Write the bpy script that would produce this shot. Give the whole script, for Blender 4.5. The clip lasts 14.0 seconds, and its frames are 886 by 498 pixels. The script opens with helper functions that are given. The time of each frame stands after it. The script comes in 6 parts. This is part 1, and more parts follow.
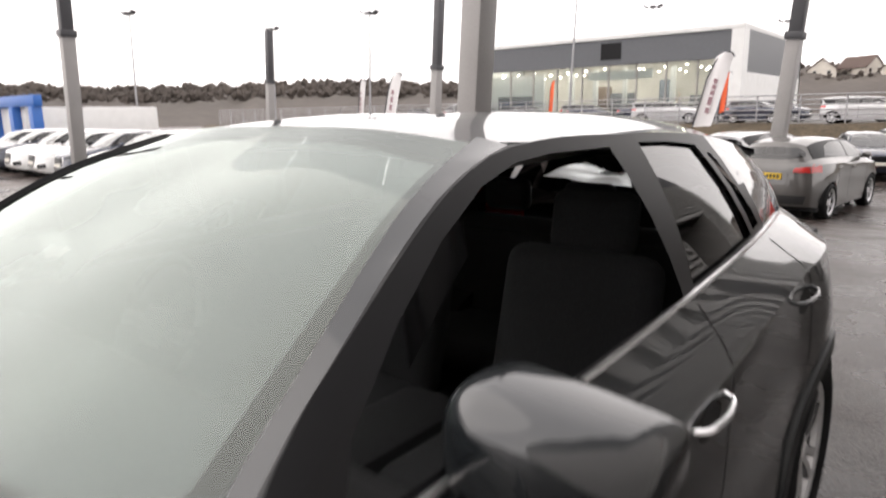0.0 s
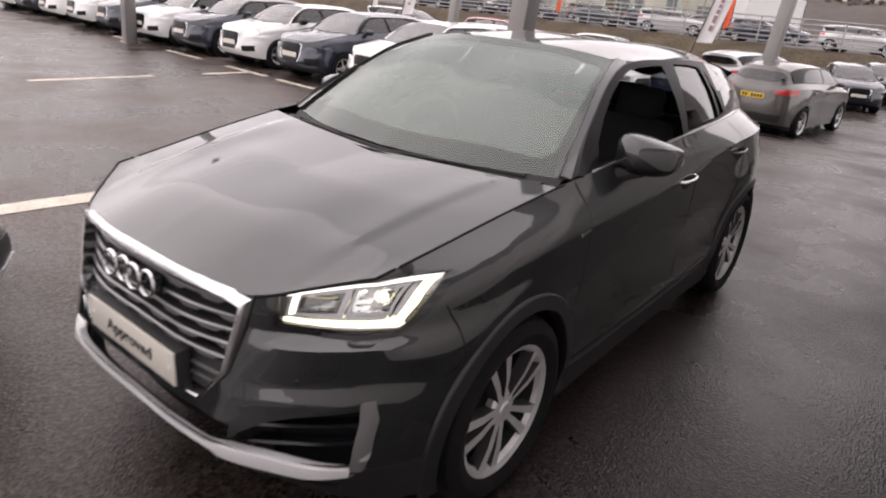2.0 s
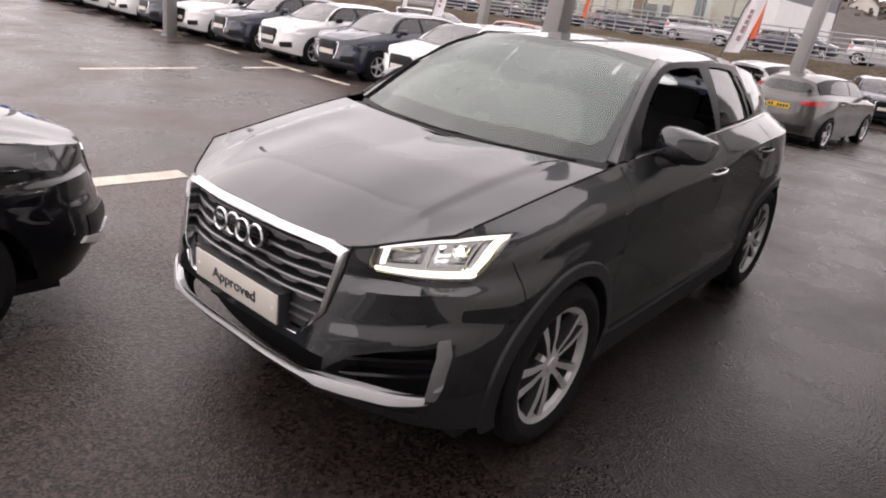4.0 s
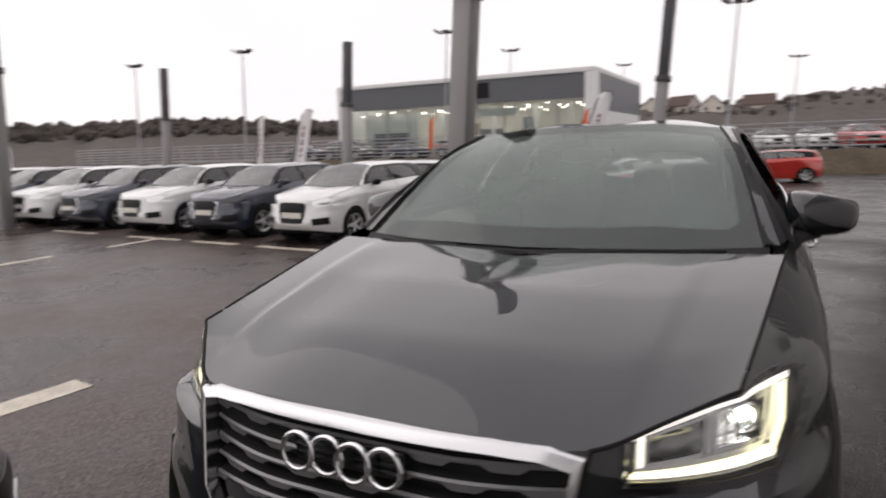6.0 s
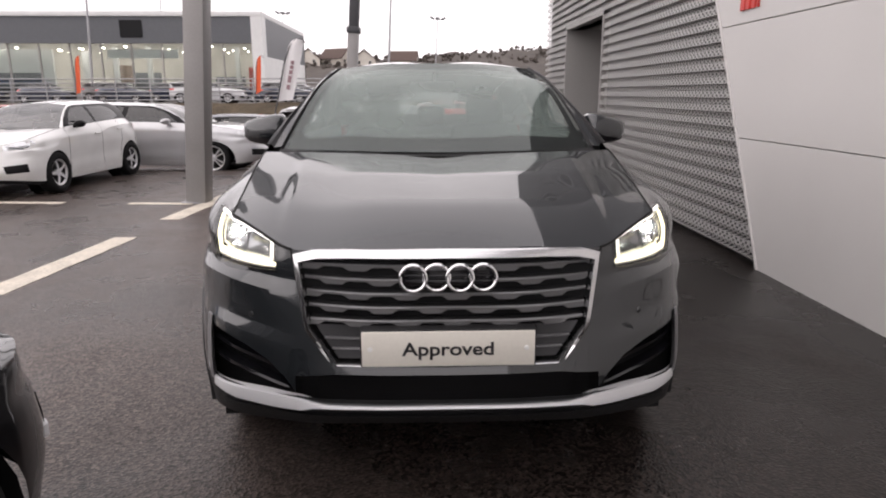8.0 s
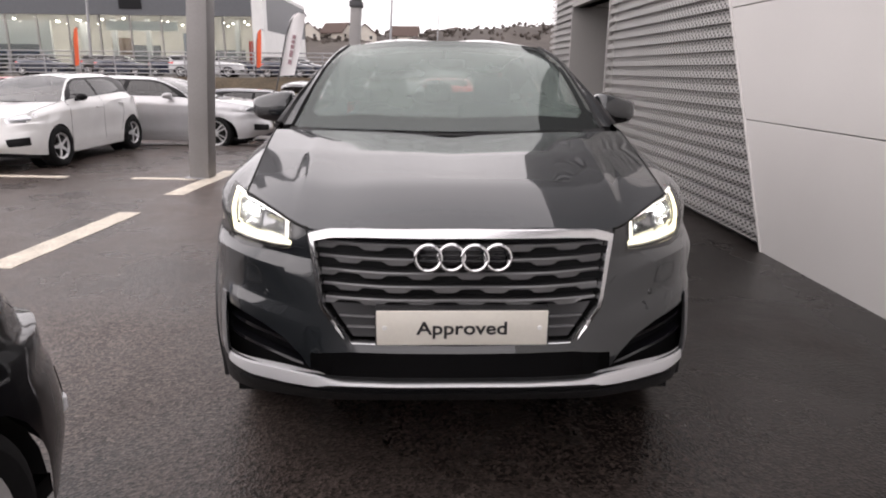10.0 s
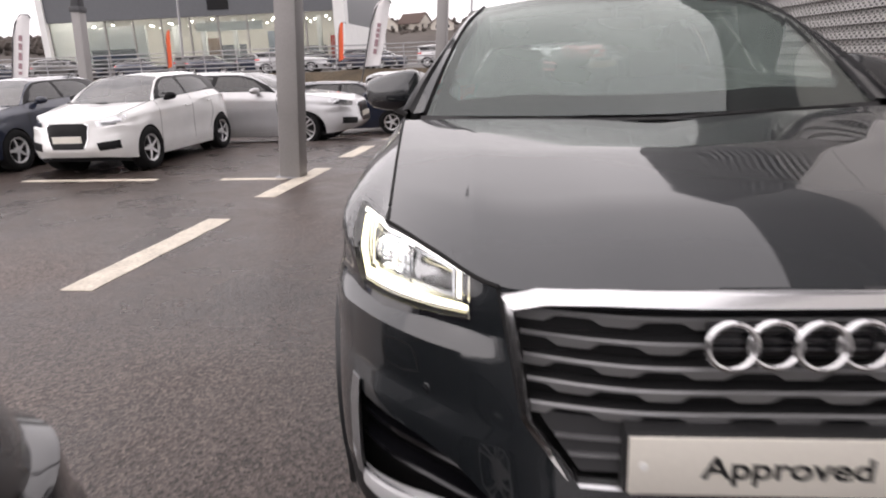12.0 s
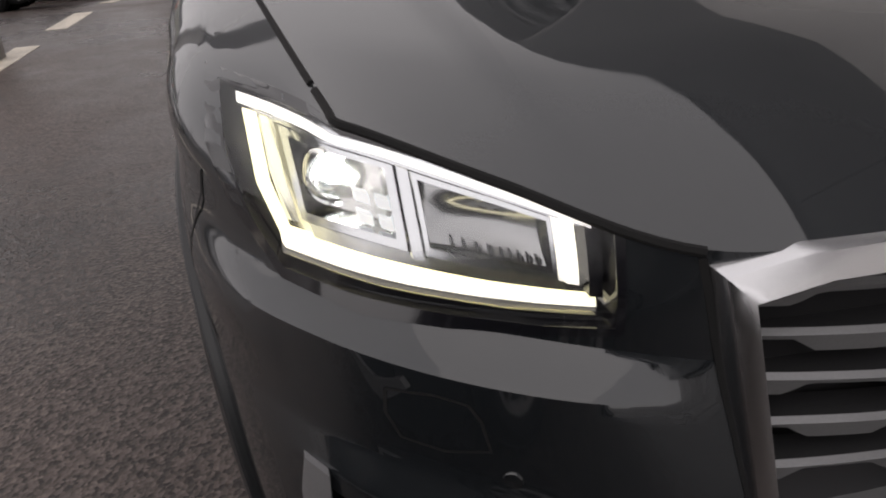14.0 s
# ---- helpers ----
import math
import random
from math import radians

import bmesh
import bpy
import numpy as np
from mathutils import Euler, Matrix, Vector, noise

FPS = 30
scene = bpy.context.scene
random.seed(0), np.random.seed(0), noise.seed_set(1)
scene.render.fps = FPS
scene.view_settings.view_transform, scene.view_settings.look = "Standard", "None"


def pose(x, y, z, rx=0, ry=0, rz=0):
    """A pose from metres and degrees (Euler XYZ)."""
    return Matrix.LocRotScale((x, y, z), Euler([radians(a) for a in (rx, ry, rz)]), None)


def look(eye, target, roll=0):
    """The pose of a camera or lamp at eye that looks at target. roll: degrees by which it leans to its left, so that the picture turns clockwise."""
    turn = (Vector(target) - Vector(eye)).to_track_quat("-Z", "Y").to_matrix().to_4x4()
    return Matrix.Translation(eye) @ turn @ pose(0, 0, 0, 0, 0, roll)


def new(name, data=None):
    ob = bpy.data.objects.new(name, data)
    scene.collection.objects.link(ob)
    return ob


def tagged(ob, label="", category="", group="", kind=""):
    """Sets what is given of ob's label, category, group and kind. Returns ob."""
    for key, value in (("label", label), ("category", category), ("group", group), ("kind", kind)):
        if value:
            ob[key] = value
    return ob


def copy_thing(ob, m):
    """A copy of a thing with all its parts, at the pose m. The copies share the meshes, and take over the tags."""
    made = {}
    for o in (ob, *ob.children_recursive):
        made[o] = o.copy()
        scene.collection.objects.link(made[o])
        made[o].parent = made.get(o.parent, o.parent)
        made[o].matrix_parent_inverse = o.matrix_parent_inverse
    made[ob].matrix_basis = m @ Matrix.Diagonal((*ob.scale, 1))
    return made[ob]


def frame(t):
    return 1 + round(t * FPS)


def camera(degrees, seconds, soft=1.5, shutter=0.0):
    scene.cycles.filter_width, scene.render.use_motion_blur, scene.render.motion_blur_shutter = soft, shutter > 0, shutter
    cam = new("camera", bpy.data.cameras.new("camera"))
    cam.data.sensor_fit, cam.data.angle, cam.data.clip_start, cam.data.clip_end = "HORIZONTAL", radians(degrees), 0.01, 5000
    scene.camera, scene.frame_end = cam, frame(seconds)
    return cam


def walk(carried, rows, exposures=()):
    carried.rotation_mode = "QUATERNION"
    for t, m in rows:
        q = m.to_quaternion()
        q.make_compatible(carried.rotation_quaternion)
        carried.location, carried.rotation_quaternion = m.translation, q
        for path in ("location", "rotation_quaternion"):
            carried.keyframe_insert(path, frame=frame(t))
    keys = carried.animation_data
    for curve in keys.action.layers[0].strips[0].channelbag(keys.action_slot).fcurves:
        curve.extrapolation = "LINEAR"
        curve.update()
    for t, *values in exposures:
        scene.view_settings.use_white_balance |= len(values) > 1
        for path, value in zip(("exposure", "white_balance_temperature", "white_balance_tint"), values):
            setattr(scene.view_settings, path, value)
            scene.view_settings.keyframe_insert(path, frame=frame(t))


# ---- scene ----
cam = camera(68.9, 14.0, 2.0, 0.4)
PATH = [
    (0, (1.213, 1.049, 1.523), (-0.037, 2.556, 1.114), -0.9),
    (0.5, (1.414, 0.505, 1.551), (0.21, 1.984, 0.944), 1.2),
    (1, (1.567, -0.022, 1.594), (0.38, 1.435, 0.905), 0.7),
    (1.5, (1.667, -0.431, 1.644), (0.54, 1.046, 0.904), 2.4),
    (2, (1.805, -0.837, 1.670), (0.678, 0.646, 0.942), 5.5),
    (2.5, (1.864, -1.143, 1.673), (0.731, 0.344, 0.962), 6.9),
    (3, (1.896, -1.212, 1.678), (0.754, 0.249, 0.931), 7.8),
    (3.2, (1.903, -1.211, 1.674), (0.751, 0.25, 0.94), 7.7),
    (5.3, (1.624, -1.134, 1.616), (0.46, 0.332, 0.91), 4.4),
    (5.5, (1.392, -1.106, 1.605), (0.23, 0.379, 0.943), -0.1),
    (6, (0.757, -0.982, 1.422), (-0.158, 0.769, 1.114), -1.7),
    (6.5, (0.199, -1.013, 1.315), (-0.177, 0.915, 0.938), -3.2),
    (7, (0.057, -1.358, 1.313), (-0.094, 0.59, 0.886), 0.3),
    (7.5, (-0.01, -1.652, 1.348), (-0.003, 0.29, 0.869), -0.2),
    (8, (-0.073, -1.833, 1.34), (-0.012, 0.11, 0.871), -0.1),
    (10.5, (-0.123, -1.842, 1.351), (-0.061, 0.079, 0.799), 0.6),
    (11, (-0.141, -1.784, 1.345), (-0.083, 0.134, 0.784), 0.3),
    (11.5, (-0.249, -1.492, 1.313), (-0.298, 0.426, 0.745), 0.0),
    (12, (-0.469, -0.995, 1.274), (-0.652, 0.915, 0.707), -2.3),
    (12.5, (-0.574, -0.52, 1.219), (-0.557, 1.39, 0.627), -4.1),
    (13, (-0.698, -0.302, 1.177), (-0.443, 1.513, 0.375), -6.5),
    (13.5, (-0.761, -0.256, 1.146), (-0.387, 1.433, 0.143), -5.9),
    (14, (-0.776, -0.244, 1.126), (-0.303, 1.432, 0.144), -3.6),
]
EXPOSURES = [(0, 1.3, 6800, 14), (0.5, 0.48, 6800, 18), (1.5, 0.98, 6800, 20), (3, 0.98, 6800, 22), (5.5, 1.14, 6800, 20), (6, 0.32, 6680, 16), (6.5, -0.3, 6680, 12), (7, 0.2, 6680, 14), (8, 0.86, 6680, 18), (11, 1.02, 6680, 18), (12, 0.98, 6680, 18), (12.5, 0.42, 6680, 17), (13, 0.24, 6680, 16), (14, 0.18, 6680, 16)]
walk(cam, [(t, look(eye, target, roll)) for t, eye, target, roll in PATH], EXPOSURES)

from mathutils.bvhtree import BVHTree

# ---- light ----
world = bpy.data.worlds.new("overcast")
scene.world = world
world.use_nodes = True
wn, wl = world.node_tree.nodes, world.node_tree.links
wn.clear()
w_out = wn.new("ShaderNodeOutputWorld")
w_bg = wn.new("ShaderNodeBackground")
w_sky = wn.new("ShaderNodeTexSky")
w_sky.sky_type = "NISHITA"
w_sky.sun_disc = False
w_sky.sun_elevation = radians(38)
w_sky.sun_rotation = radians(250)
w_hsv = wn.new("ShaderNodeHueSaturation")
w_hsv.inputs["Saturation"].default_value = 0.12
w_str = wn.new("ShaderNodeMix")
w_str.data_type = "RGBA"
w_str.inputs[0].default_value = 0.82
w_scale = wn.new("ShaderNodeMix")
w_scale.data_type = "RGBA"
w_scale.blend_type = "MULTIPLY"
w_scale.inputs[0].default_value = 1.0
w_scale.inputs[7].default_value = (0.11, 0.11, 0.11, 1)
w_co = wn.new("ShaderNodeTexCoord")
w_noise = wn.new("ShaderNodeTexNoise")
w_noise.inputs["Scale"].default_value = 1.6
w_noise.inputs["Detail"].default_value = 5
w_ramp = wn.new("ShaderNodeValToRGB")
w_ramp.color_ramp.elements[0].position = 0.3
w_ramp.color_ramp.elements[0].color = (0.80, 0.80, 0.815, 1)
w_ramp.color_ramp.elements[1].position = 0.75
w_ramp.color_ramp.elements[1].color = (0.97, 0.955, 0.95, 1)
wl.new(w_co.outputs["Generated"], w_noise.inputs["Vector"])
wl.new(w_noise.outputs["Fac"], w_ramp.inputs["Fac"])
wl.new(w_sky.outputs["Color"], w_hsv.inputs["Color"])
wl.new(w_hsv.outputs["Color"], w_scale.inputs[6])
wl.new(w_scale.outputs[2], w_str.inputs[6])
wl.new(w_ramp.outputs["Color"], w_str.inputs[7])
wl.new(w_str.outputs[2], w_bg.inputs["Color"])
w_bg.inputs["Strength"].default_value = 1.0
wl.new(w_bg.outputs["Background"], w_out.inputs["Surface"])

sun_data = bpy.data.lights.new("sun", "SUN")
sun_data.energy = 0.4
sun_data.angle = radians(90)
sun_data.color = (1.0, 0.96, 0.9)
sun = new("sun", sun_data)
sun.matrix_world = look((-20, -8, 20), (0, 2, 0))


# ---- materials ----
def material(name, color=(0.5, 0.5, 0.5), rough=0.5, metal=0.0, coat=0.0, coat_rough=0.05, spec=0.5,
             grain=0.0, grain_scale=60.0, stain=0.0, stain_scale=2.0, bump=0.0, bump_scale=200.0, rough_var=0.0, per_object=0.0):
    m = bpy.data.materials.new(name)
    m.use_nodes = True
    n, l = m.node_tree.nodes, m.node_tree.links
    b = n["Principled BSDF"]
    b.inputs["Base Color"].default_value = (*color, 1)
    b.inputs["Roughness"].default_value = rough
    b.inputs["Metallic"].default_value = metal
    b.inputs["Coat Weight"].default_value = coat
    b.inputs["Coat Roughness"].default_value = coat_rough
    b.inputs["Specular IOR Level"].default_value = spec
    co = n.new("ShaderNodeTexCoord")
    last = None
    if grain or stain:
        value = None
        for amount, scale, detail in ((grain, grain_scale, 4), (stain, stain_scale, 6)):
            if not amount:
                continue
            t = n.new("ShaderNodeTexNoise")
            t.inputs["Scale"].default_value = scale
            t.inputs["Detail"].default_value = detail
            l.new(co.outputs["Object"], t.inputs["Vector"])
            r = n.new("ShaderNodeMapRange")
            r.inputs["From Min"].default_value = 0.25
            r.inputs["From Max"].default_value = 0.75
            r.inputs["To Min"].default_value = 1 - amount
            r.inputs["To Max"].default_value = 1 + amount
            l.new(t.outputs["Fac"], r.inputs["Value"])
            if value is None:
                value = r.outputs["Result"]
            else:
                mu = n.new("ShaderNodeMath")
                mu.operation = "MULTIPLY"
                l.new(value, mu.inputs[0])
                l.new(r.outputs["Result"], mu.inputs[1])
                value = mu.outputs[0]
            last = t
        if per_object:
            oi = n.new("ShaderNodeObjectInfo")
            r = n.new("ShaderNodeMapRange")
            r.inputs["To Min"].default_value = 1 - per_object
            r.inputs["To Max"].default_value = 1 + per_object
            l.new(oi.outputs["Random"], r.inputs["Value"])
            mu = n.new("ShaderNodeMath")
            mu.operation = "MULTIPLY"
            l.new(value, mu.inputs[0])
            l.new(r.outputs["Result"], mu.inputs[1])
            value = mu.outputs[0]
        vm = n.new("ShaderNodeVectorMath")
        vm.operation = "SCALE"
        vm.inputs[0].default_value = color
        l.new(value, vm.inputs["Scale"])
        l.new(vm.outputs["Vector"], b.inputs["Base Color"])
    if rough_var and last:
        r = n.new("ShaderNodeMapRange")
        r.inputs["From Min"].default_value = 0.35
        r.inputs["From Max"].default_value = 0.65
        r.inputs["To Min"].default_value = max(0.03, rough - rough_var)
        r.inputs["To Max"].default_value = min(1, rough + rough_var)
        l.new(last.outputs["Fac"], r.inputs["Value"])
        l.new(r.outputs["Result"], b.inputs["Roughness"])
    if bump:
        t = n.new("ShaderNodeTexNoise")
        t.inputs["Scale"].default_value = bump_scale
        t.inputs["Detail"].default_value = 3
        l.new(co.outputs["Object"], t.inputs["Vector"])
        bp = n.new("ShaderNodeBump")
        bp.inputs["Strength"].default_value = bump
        bp.inputs["Distance"].default_value = 0.01
        l.new(t.outputs["Fac"], bp.inputs["Height"])
        l.new(bp.outputs["Normal"], b.inputs["Normal"])
    return m


def paint(name, color, metal=0.35, rough=0.42, gloss=1.74):
    """Clear-coated car paint with fine flake and a faint film of rain dirt."""
    m = material(name, color, rough, metal, coat=1.0, coat_rough=0.03, spec=0.15, grain=0.06, grain_scale=900, stain=0.07, stain_scale=3.0)
    n, l = m.node_tree.nodes, m.node_tree.links
    b = n["Principled BSDF"]
    b.inputs["Coat IOR"].default_value = gloss
    co = n.new("ShaderNodeTexCoord")
    t = n.new("ShaderNodeTexNoise")
    t.inputs["Scale"].default_value = 7
    t.inputs["Detail"].default_value = 8
    r = n.new("ShaderNodeMapRange")
    r.inputs["From Min"].default_value = 0.4
    r.inputs["From Max"].default_value = 0.8
    r.inputs["To Min"].default_value = 0.02
    r.inputs["To Max"].default_value = 0.09
    l.new(co.outputs["Object"], t.inputs["Vector"])
    l.new(t.outputs["Fac"], r.inputs["Value"])
    l.new(r.outputs["Result"], b.inputs["Coat Roughness"])
    return m


def glass(name, tint, ior=1.5, rough=0.0, gloss=(1, 1, 1)):
    """A thin pane: tinted see-through with a mirror gloss by Fresnel."""
    m = bpy.data.materials.new(name)
    m.use_nodes = True
    n, l = m.node_tree.nodes, m.node_tree.links
    n.clear()
    out = n.new("ShaderNodeOutputMaterial")
    mix = n.new("ShaderNodeMixShader")
    fr = n.new("ShaderNodeFresnel")
    fr.inputs["IOR"].default_value = ior
    tr = n.new("ShaderNodeBsdfTransparent")
    tr.inputs["Color"].default_value = (*tint, 1)
    gl = n.new("ShaderNodeBsdfGlossy")
    gl.inputs["Roughness"].default_value = rough
    gl.inputs["Color"].default_value = (*gloss, 1)
    l.new(fr.outputs["Fac"], mix.inputs["Fac"])
    l.new(tr.outputs["BSDF"], mix.inputs[1])
    l.new(gl.outputs["BSDF"], mix.inputs[2])
    l.new(mix.outputs["Shader"], out.inputs["Surface"])
    return m


def emitter(name, color, strength):
    m = bpy.data.materials.new(name)
    m.use_nodes = True
    b = m.node_tree.nodes["Principled BSDF"]
    b.inputs["Base Color"].default_value = (*color, 1)
    b.inputs["Emission Color"].default_value = (*color, 1)
    b.inputs["Emission Strength"].default_value = strength
    return m


GREY_PAINT = paint("grey_metallic_paint", (0.0145, 0.0172, 0.0198), gloss=1.76)
BLACK_PAINT = paint("black_metallic_paint", (0.006, 0.006, 0.008), gloss=1.5)
WHITE_PAINT = paint("white_paint", (0.78, 0.78, 0.77), 0.0)
NAVY_PAINT = paint("dark_blue_paint", (0.018, 0.024, 0.045))
SILVER_PAINT = paint("silver_paint", (0.55, 0.55, 0.56), 0.5)
TAUPE_PAINT = paint("mid_grey_paint", (0.085, 0.08, 0.076))
RED_PAINT = paint("red_paint", (0.45, 0.03, 0.02), 0.1)
PLASTIC = material("black_plastic", (0.014, 0.014, 0.015), 0.62, grain=0.15, grain_scale=300, bump=0.15, bump_scale=700)
GLOSS_BLACK = material("gloss_black", (0.008, 0.008, 0.010), 0.12, coat=0.5)
SURROUND = material("pillar_black", (0.006, 0.006, 0.007), 0.38, spec=0.2)
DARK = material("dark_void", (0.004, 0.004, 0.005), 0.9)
RUBBER = material("tyre_rubber", (0.0095, 0.0095, 0.01), 0.8, spec=0.2, grain=0.2, grain_scale=90, stain=0.25, stain_scale=9, bump=0.2, bump_scale=400)
CHROME = material("bright_chrome", (0.85, 0.85, 0.86), 0.08, 1.0)
SATIN = material("satin_aluminium", (0.78, 0.78, 0.79), 0.22, 1.0, grain=0.05, grain_scale=500)
BLADE = material("matt_silver", (0.66, 0.66, 0.67), 0.35, 0.35, grain=0.04, grain_scale=300)
ARCH_TRIM = material("arch_trim_grey", (0.018, 0.0195, 0.021), 0.42, 0.1, grain=0.08, grain_scale=300)
SPOKE_SIDE = material("anthracite_wheel_paint", (0.055, 0.056, 0.058), 0.45, 0.3, grain=0.06, grain_scale=200, stain=0.12, stain_scale=14)
SLAT = material("grey_slat_plastic", (0.25, 0.25, 0.255), 0.34, 0.5, grain=0.06, grain_scale=400)
ALLOY = material("alloy_wheel_silver", (0.68, 0.68, 0.69), 0.34, 0.5, grain=0.05, grain_scale=200, stain=0.12, stain_scale=14)
DISC = material("brake_steel", (0.012, 0.0115, 0.011), 0.6, 0.0, spec=0.2)
SCREEN_GLASS = glass("windscreen_glass", (0.70, 0.76, 0.74), 1.8, 0.0, (0.92, 0.985, 0.95))
SIDE_GLASS = glass("side_glass", (0.82, 0.86, 0.85), 1.5)
PARKED_GLASS = glass("parked_car_glass", (0.6, 0.64, 0.63), 2.3)
DARK_GLASS = glass("privacy_glass", (0.16, 0.17, 0.17), 1.75)
LENS_GLASS = glass("lamp_lens", (0.93, 0.94, 0.95), 1.45)
DRL = emitter("daylight_led", (1.0, 0.95, 0.64), 1.2)
BEAM = emitter("dipped_beam", (1.0, 0.97, 0.88), 16.0)
LAMP_BOWL = material("lamp_chamber", (0.72, 0.72, 0.70), 0.24, 0.9)
BALL_GLASS = glass("projector_glass", (0.85, 0.9, 0.9), 1.8)
LED_DIM = emitter("dim_led", (1.0, 0.97, 0.86), 0.9)
LED_BROW = emitter("brow_led", (1.0, 0.98, 0.92), 0.75)
LED_SOFT = emitter("soft_led", (0.95, 0.98, 1.0), 0.2)
LAMP_DARK = material("lamp_housing", (0.09, 0.092, 0.095), 0.25, 0.5)
LAMP_SMOKE = material("smoked_reflector", (0.352, 0.352, 0.352), 0.18, 1.0)
LAMP_SILVER = material("lamp_reflector", (0.7, 0.71, 0.72), 0.14, 1.0)
TAIL_RED = material("tail_lamp_red", (0.5, 0.012, 0.01), 0.12, coat=0.8)
PLATE_WHITE = material("plate_cream", (0.72, 0.69, 0.62), 0.38, grain=0.03, grain_scale=80)
PLATE_YELLOW = material("plate_yellow", (0.75, 0.48, 0.03), 0.4)
INK = material("plate_lettering", (0.015, 0.015, 0.016), 0.5)
CABIN = material("cabin_trim", (0.022, 0.022, 0.024), 0.7, grain=0.2, grain_scale=50)
CABIN_LIGHT = material("cabin_headliner", (0.38, 0.37, 0.35), 0.9, grain=0.08, grain_scale=120)
SEAT_CLOTH = material("seat_cloth", (0.03, 0.03, 0.033), 0.85, grain=0.3, grain_scale=180, bump=0.3, bump_scale=500)
PAPER = material("white_sticker", (0.8, 0.8, 0.78), 0.6)
SHUT = material("shut_line", (0.003, 0.003, 0.003), 0.9)


# ---- mesh tools ----
def finish(bm, name, mats, angle=35, smooth=True):
    bmesh.ops.recalc_face_normals(bm, faces=bm.faces)
    me = bpy.data.meshes.new(name)
    for f in bm.faces:
        f.smooth = smooth
    bm.to_mesh(me)
    bm.free()
    for m in mats if isinstance(mats, (list, tuple)) else [mats]:
        me.materials.append(m)
    if smooth:
        me.set_sharp_from_angle(angle=radians(angle))
    return me


def part(name, bm, mats, parent, label="", angle=35, smooth=True):
    ob = new(name, finish(bm, name, mats, angle, smooth))
    ob.parent = parent
    if label:
        tagged(ob, label)
    return ob


def pair(name, bm, mats, parent, label="", angle=35):
    """A part on the +x side and its mirror image on the other, as two objects."""
    other = bm.copy()
    for v in other.verts:
        v.co.x = -v.co.x
    return part(name, bm, mats, parent, label, angle), part(name, other, mats, parent, label, angle)


def thing(name, label, category, at=None, group="", kind=""):
    ob = new(name)
    ob.empty_display_size = 0.2
    if at is not None:
        ob.matrix_world = at
    return tagged(ob, label, category, group, kind)


def solo(name, bm, mats, label, category="", at=None, group="", kind="", angle=35, smooth=True):
    ob = new(name, finish(bm, name, mats, angle, smooth))
    if at is not None:
        ob.matrix_world = at
    return tagged(ob, label, category, group, kind)


def box(bm, x0, x1, y0, y1, z0, z1, bev=0.0, seg=2, m=None, mi=0):
    g = bmesh.ops.create_cube(bm, size=1.0)
    vs = g["verts"]
    for v in vs:
        v.co = Vector(((x0 + x1) / 2 + v.co.x * (x1 - x0), (y0 + y1) / 2 + v.co.y * (y1 - y0), (z0 + z1) / 2 + v.co.z * (z1 - z0)))
    fs = set(f for v in vs for f in v.link_faces)
    if bev:
        es = list(set(e for v in vs for e in v.link_edges))
        r = bmesh.ops.bevel(bm, geom=es, offset=bev, segments=seg, affect="EDGES", profile=0.5)
        vs = list(set(r["verts"]) | set(v for v in vs if v.is_valid))
        fs = set(f for v in vs for f in v.link_faces)
    if m is not None:
        for v in vs:
            v.co = m @ v.co
    for f in fs:
        f.material_index = mi
    return vs


def prism(bm, pts, axis, a, b, m=None, mi=0):
    """A polygon of 2D points, drawn out along an axis from a to b."""
    def put(p, h):
        c = {"x": (h, p[0], p[1]), "y": (p[0], h, p[1]), "z": (p[0], p[1], h)}[axis]
        v = Vector(c)
        return bm.verts.new(m @ v if m is not None else v)
    lo, hi = [put(p, a) for p in pts], [put(p, b) for p in pts]
    fs = [bm.faces.new(lo), bm.faces.new(list(reversed(hi)))]
    k = len(pts)
    for i in range(k):
        fs.append(bm.faces.new((lo[i], hi[i], hi[(i + 1) % k], lo[(i + 1) % k])))
    for f in fs:
        f.material_index = mi
    return lo + hi


def tube(bm, pts, r, n=8, closed=False, mi=0):
    """A round bar along a path; r is one radius or a radius per point."""
    pts = [Vector(p) for p in pts]
    k = len(pts)
    rings = []
    for i, p in enumerate(pts):
        a = pts[(i - 1) % k] if closed or i > 0 else p
        b = pts[(i + 1) % k] if closed or i < k - 1 else p
        d = (b - a).normalized()
        up = Vector((0, 0, 1)) if abs(d.z) < 0.9 else Vector((0, 1, 0))
        s = d.cross(up).normalized()
        u = s.cross(d)
        rr = r[i] if isinstance(r, (list, tuple)) else r
        rings.append([bm.verts.new(p + rr * (math.cos(t) * s + math.sin(t) * u)) for t in (2 * math.pi * j / n for j in range(n))])
    for i in range(k if closed else k - 1):
        q, w = rings[i], rings[(i + 1) % k]
        for j in range(n):
            bm.faces.new((q[j], q[(j + 1) % n], w[(j + 1) % n], w[j])).material_index = mi
    if not closed:
        bm.faces.new(list(reversed(rings[0]))).material_index = mi
        bm.faces.new(rings[-1]).material_index = mi


def lathe(bm, prof, n, m=None, closed=False, mi=0):
    """Turns a profile of (radius, x) about the x axis."""
    rings = []
    for r, h in prof:
        ring = []
        for j in range(n):
            t = 2 * math.pi * j / n
            v = Vector((h, r * math.cos(t), r * math.sin(t)))
            ring.append(bm.verts.new(m @ v if m is not None else v))
        rings.append(ring)
    k = len(prof)
    for i in range(k if closed else k - 1):
        q, w = rings[i], rings[(i + 1) % k]
        for j in range(n):
            bm.faces.new((q[j], q[(j + 1) % n], w[(j + 1) % n], w[j])).material_index = mi


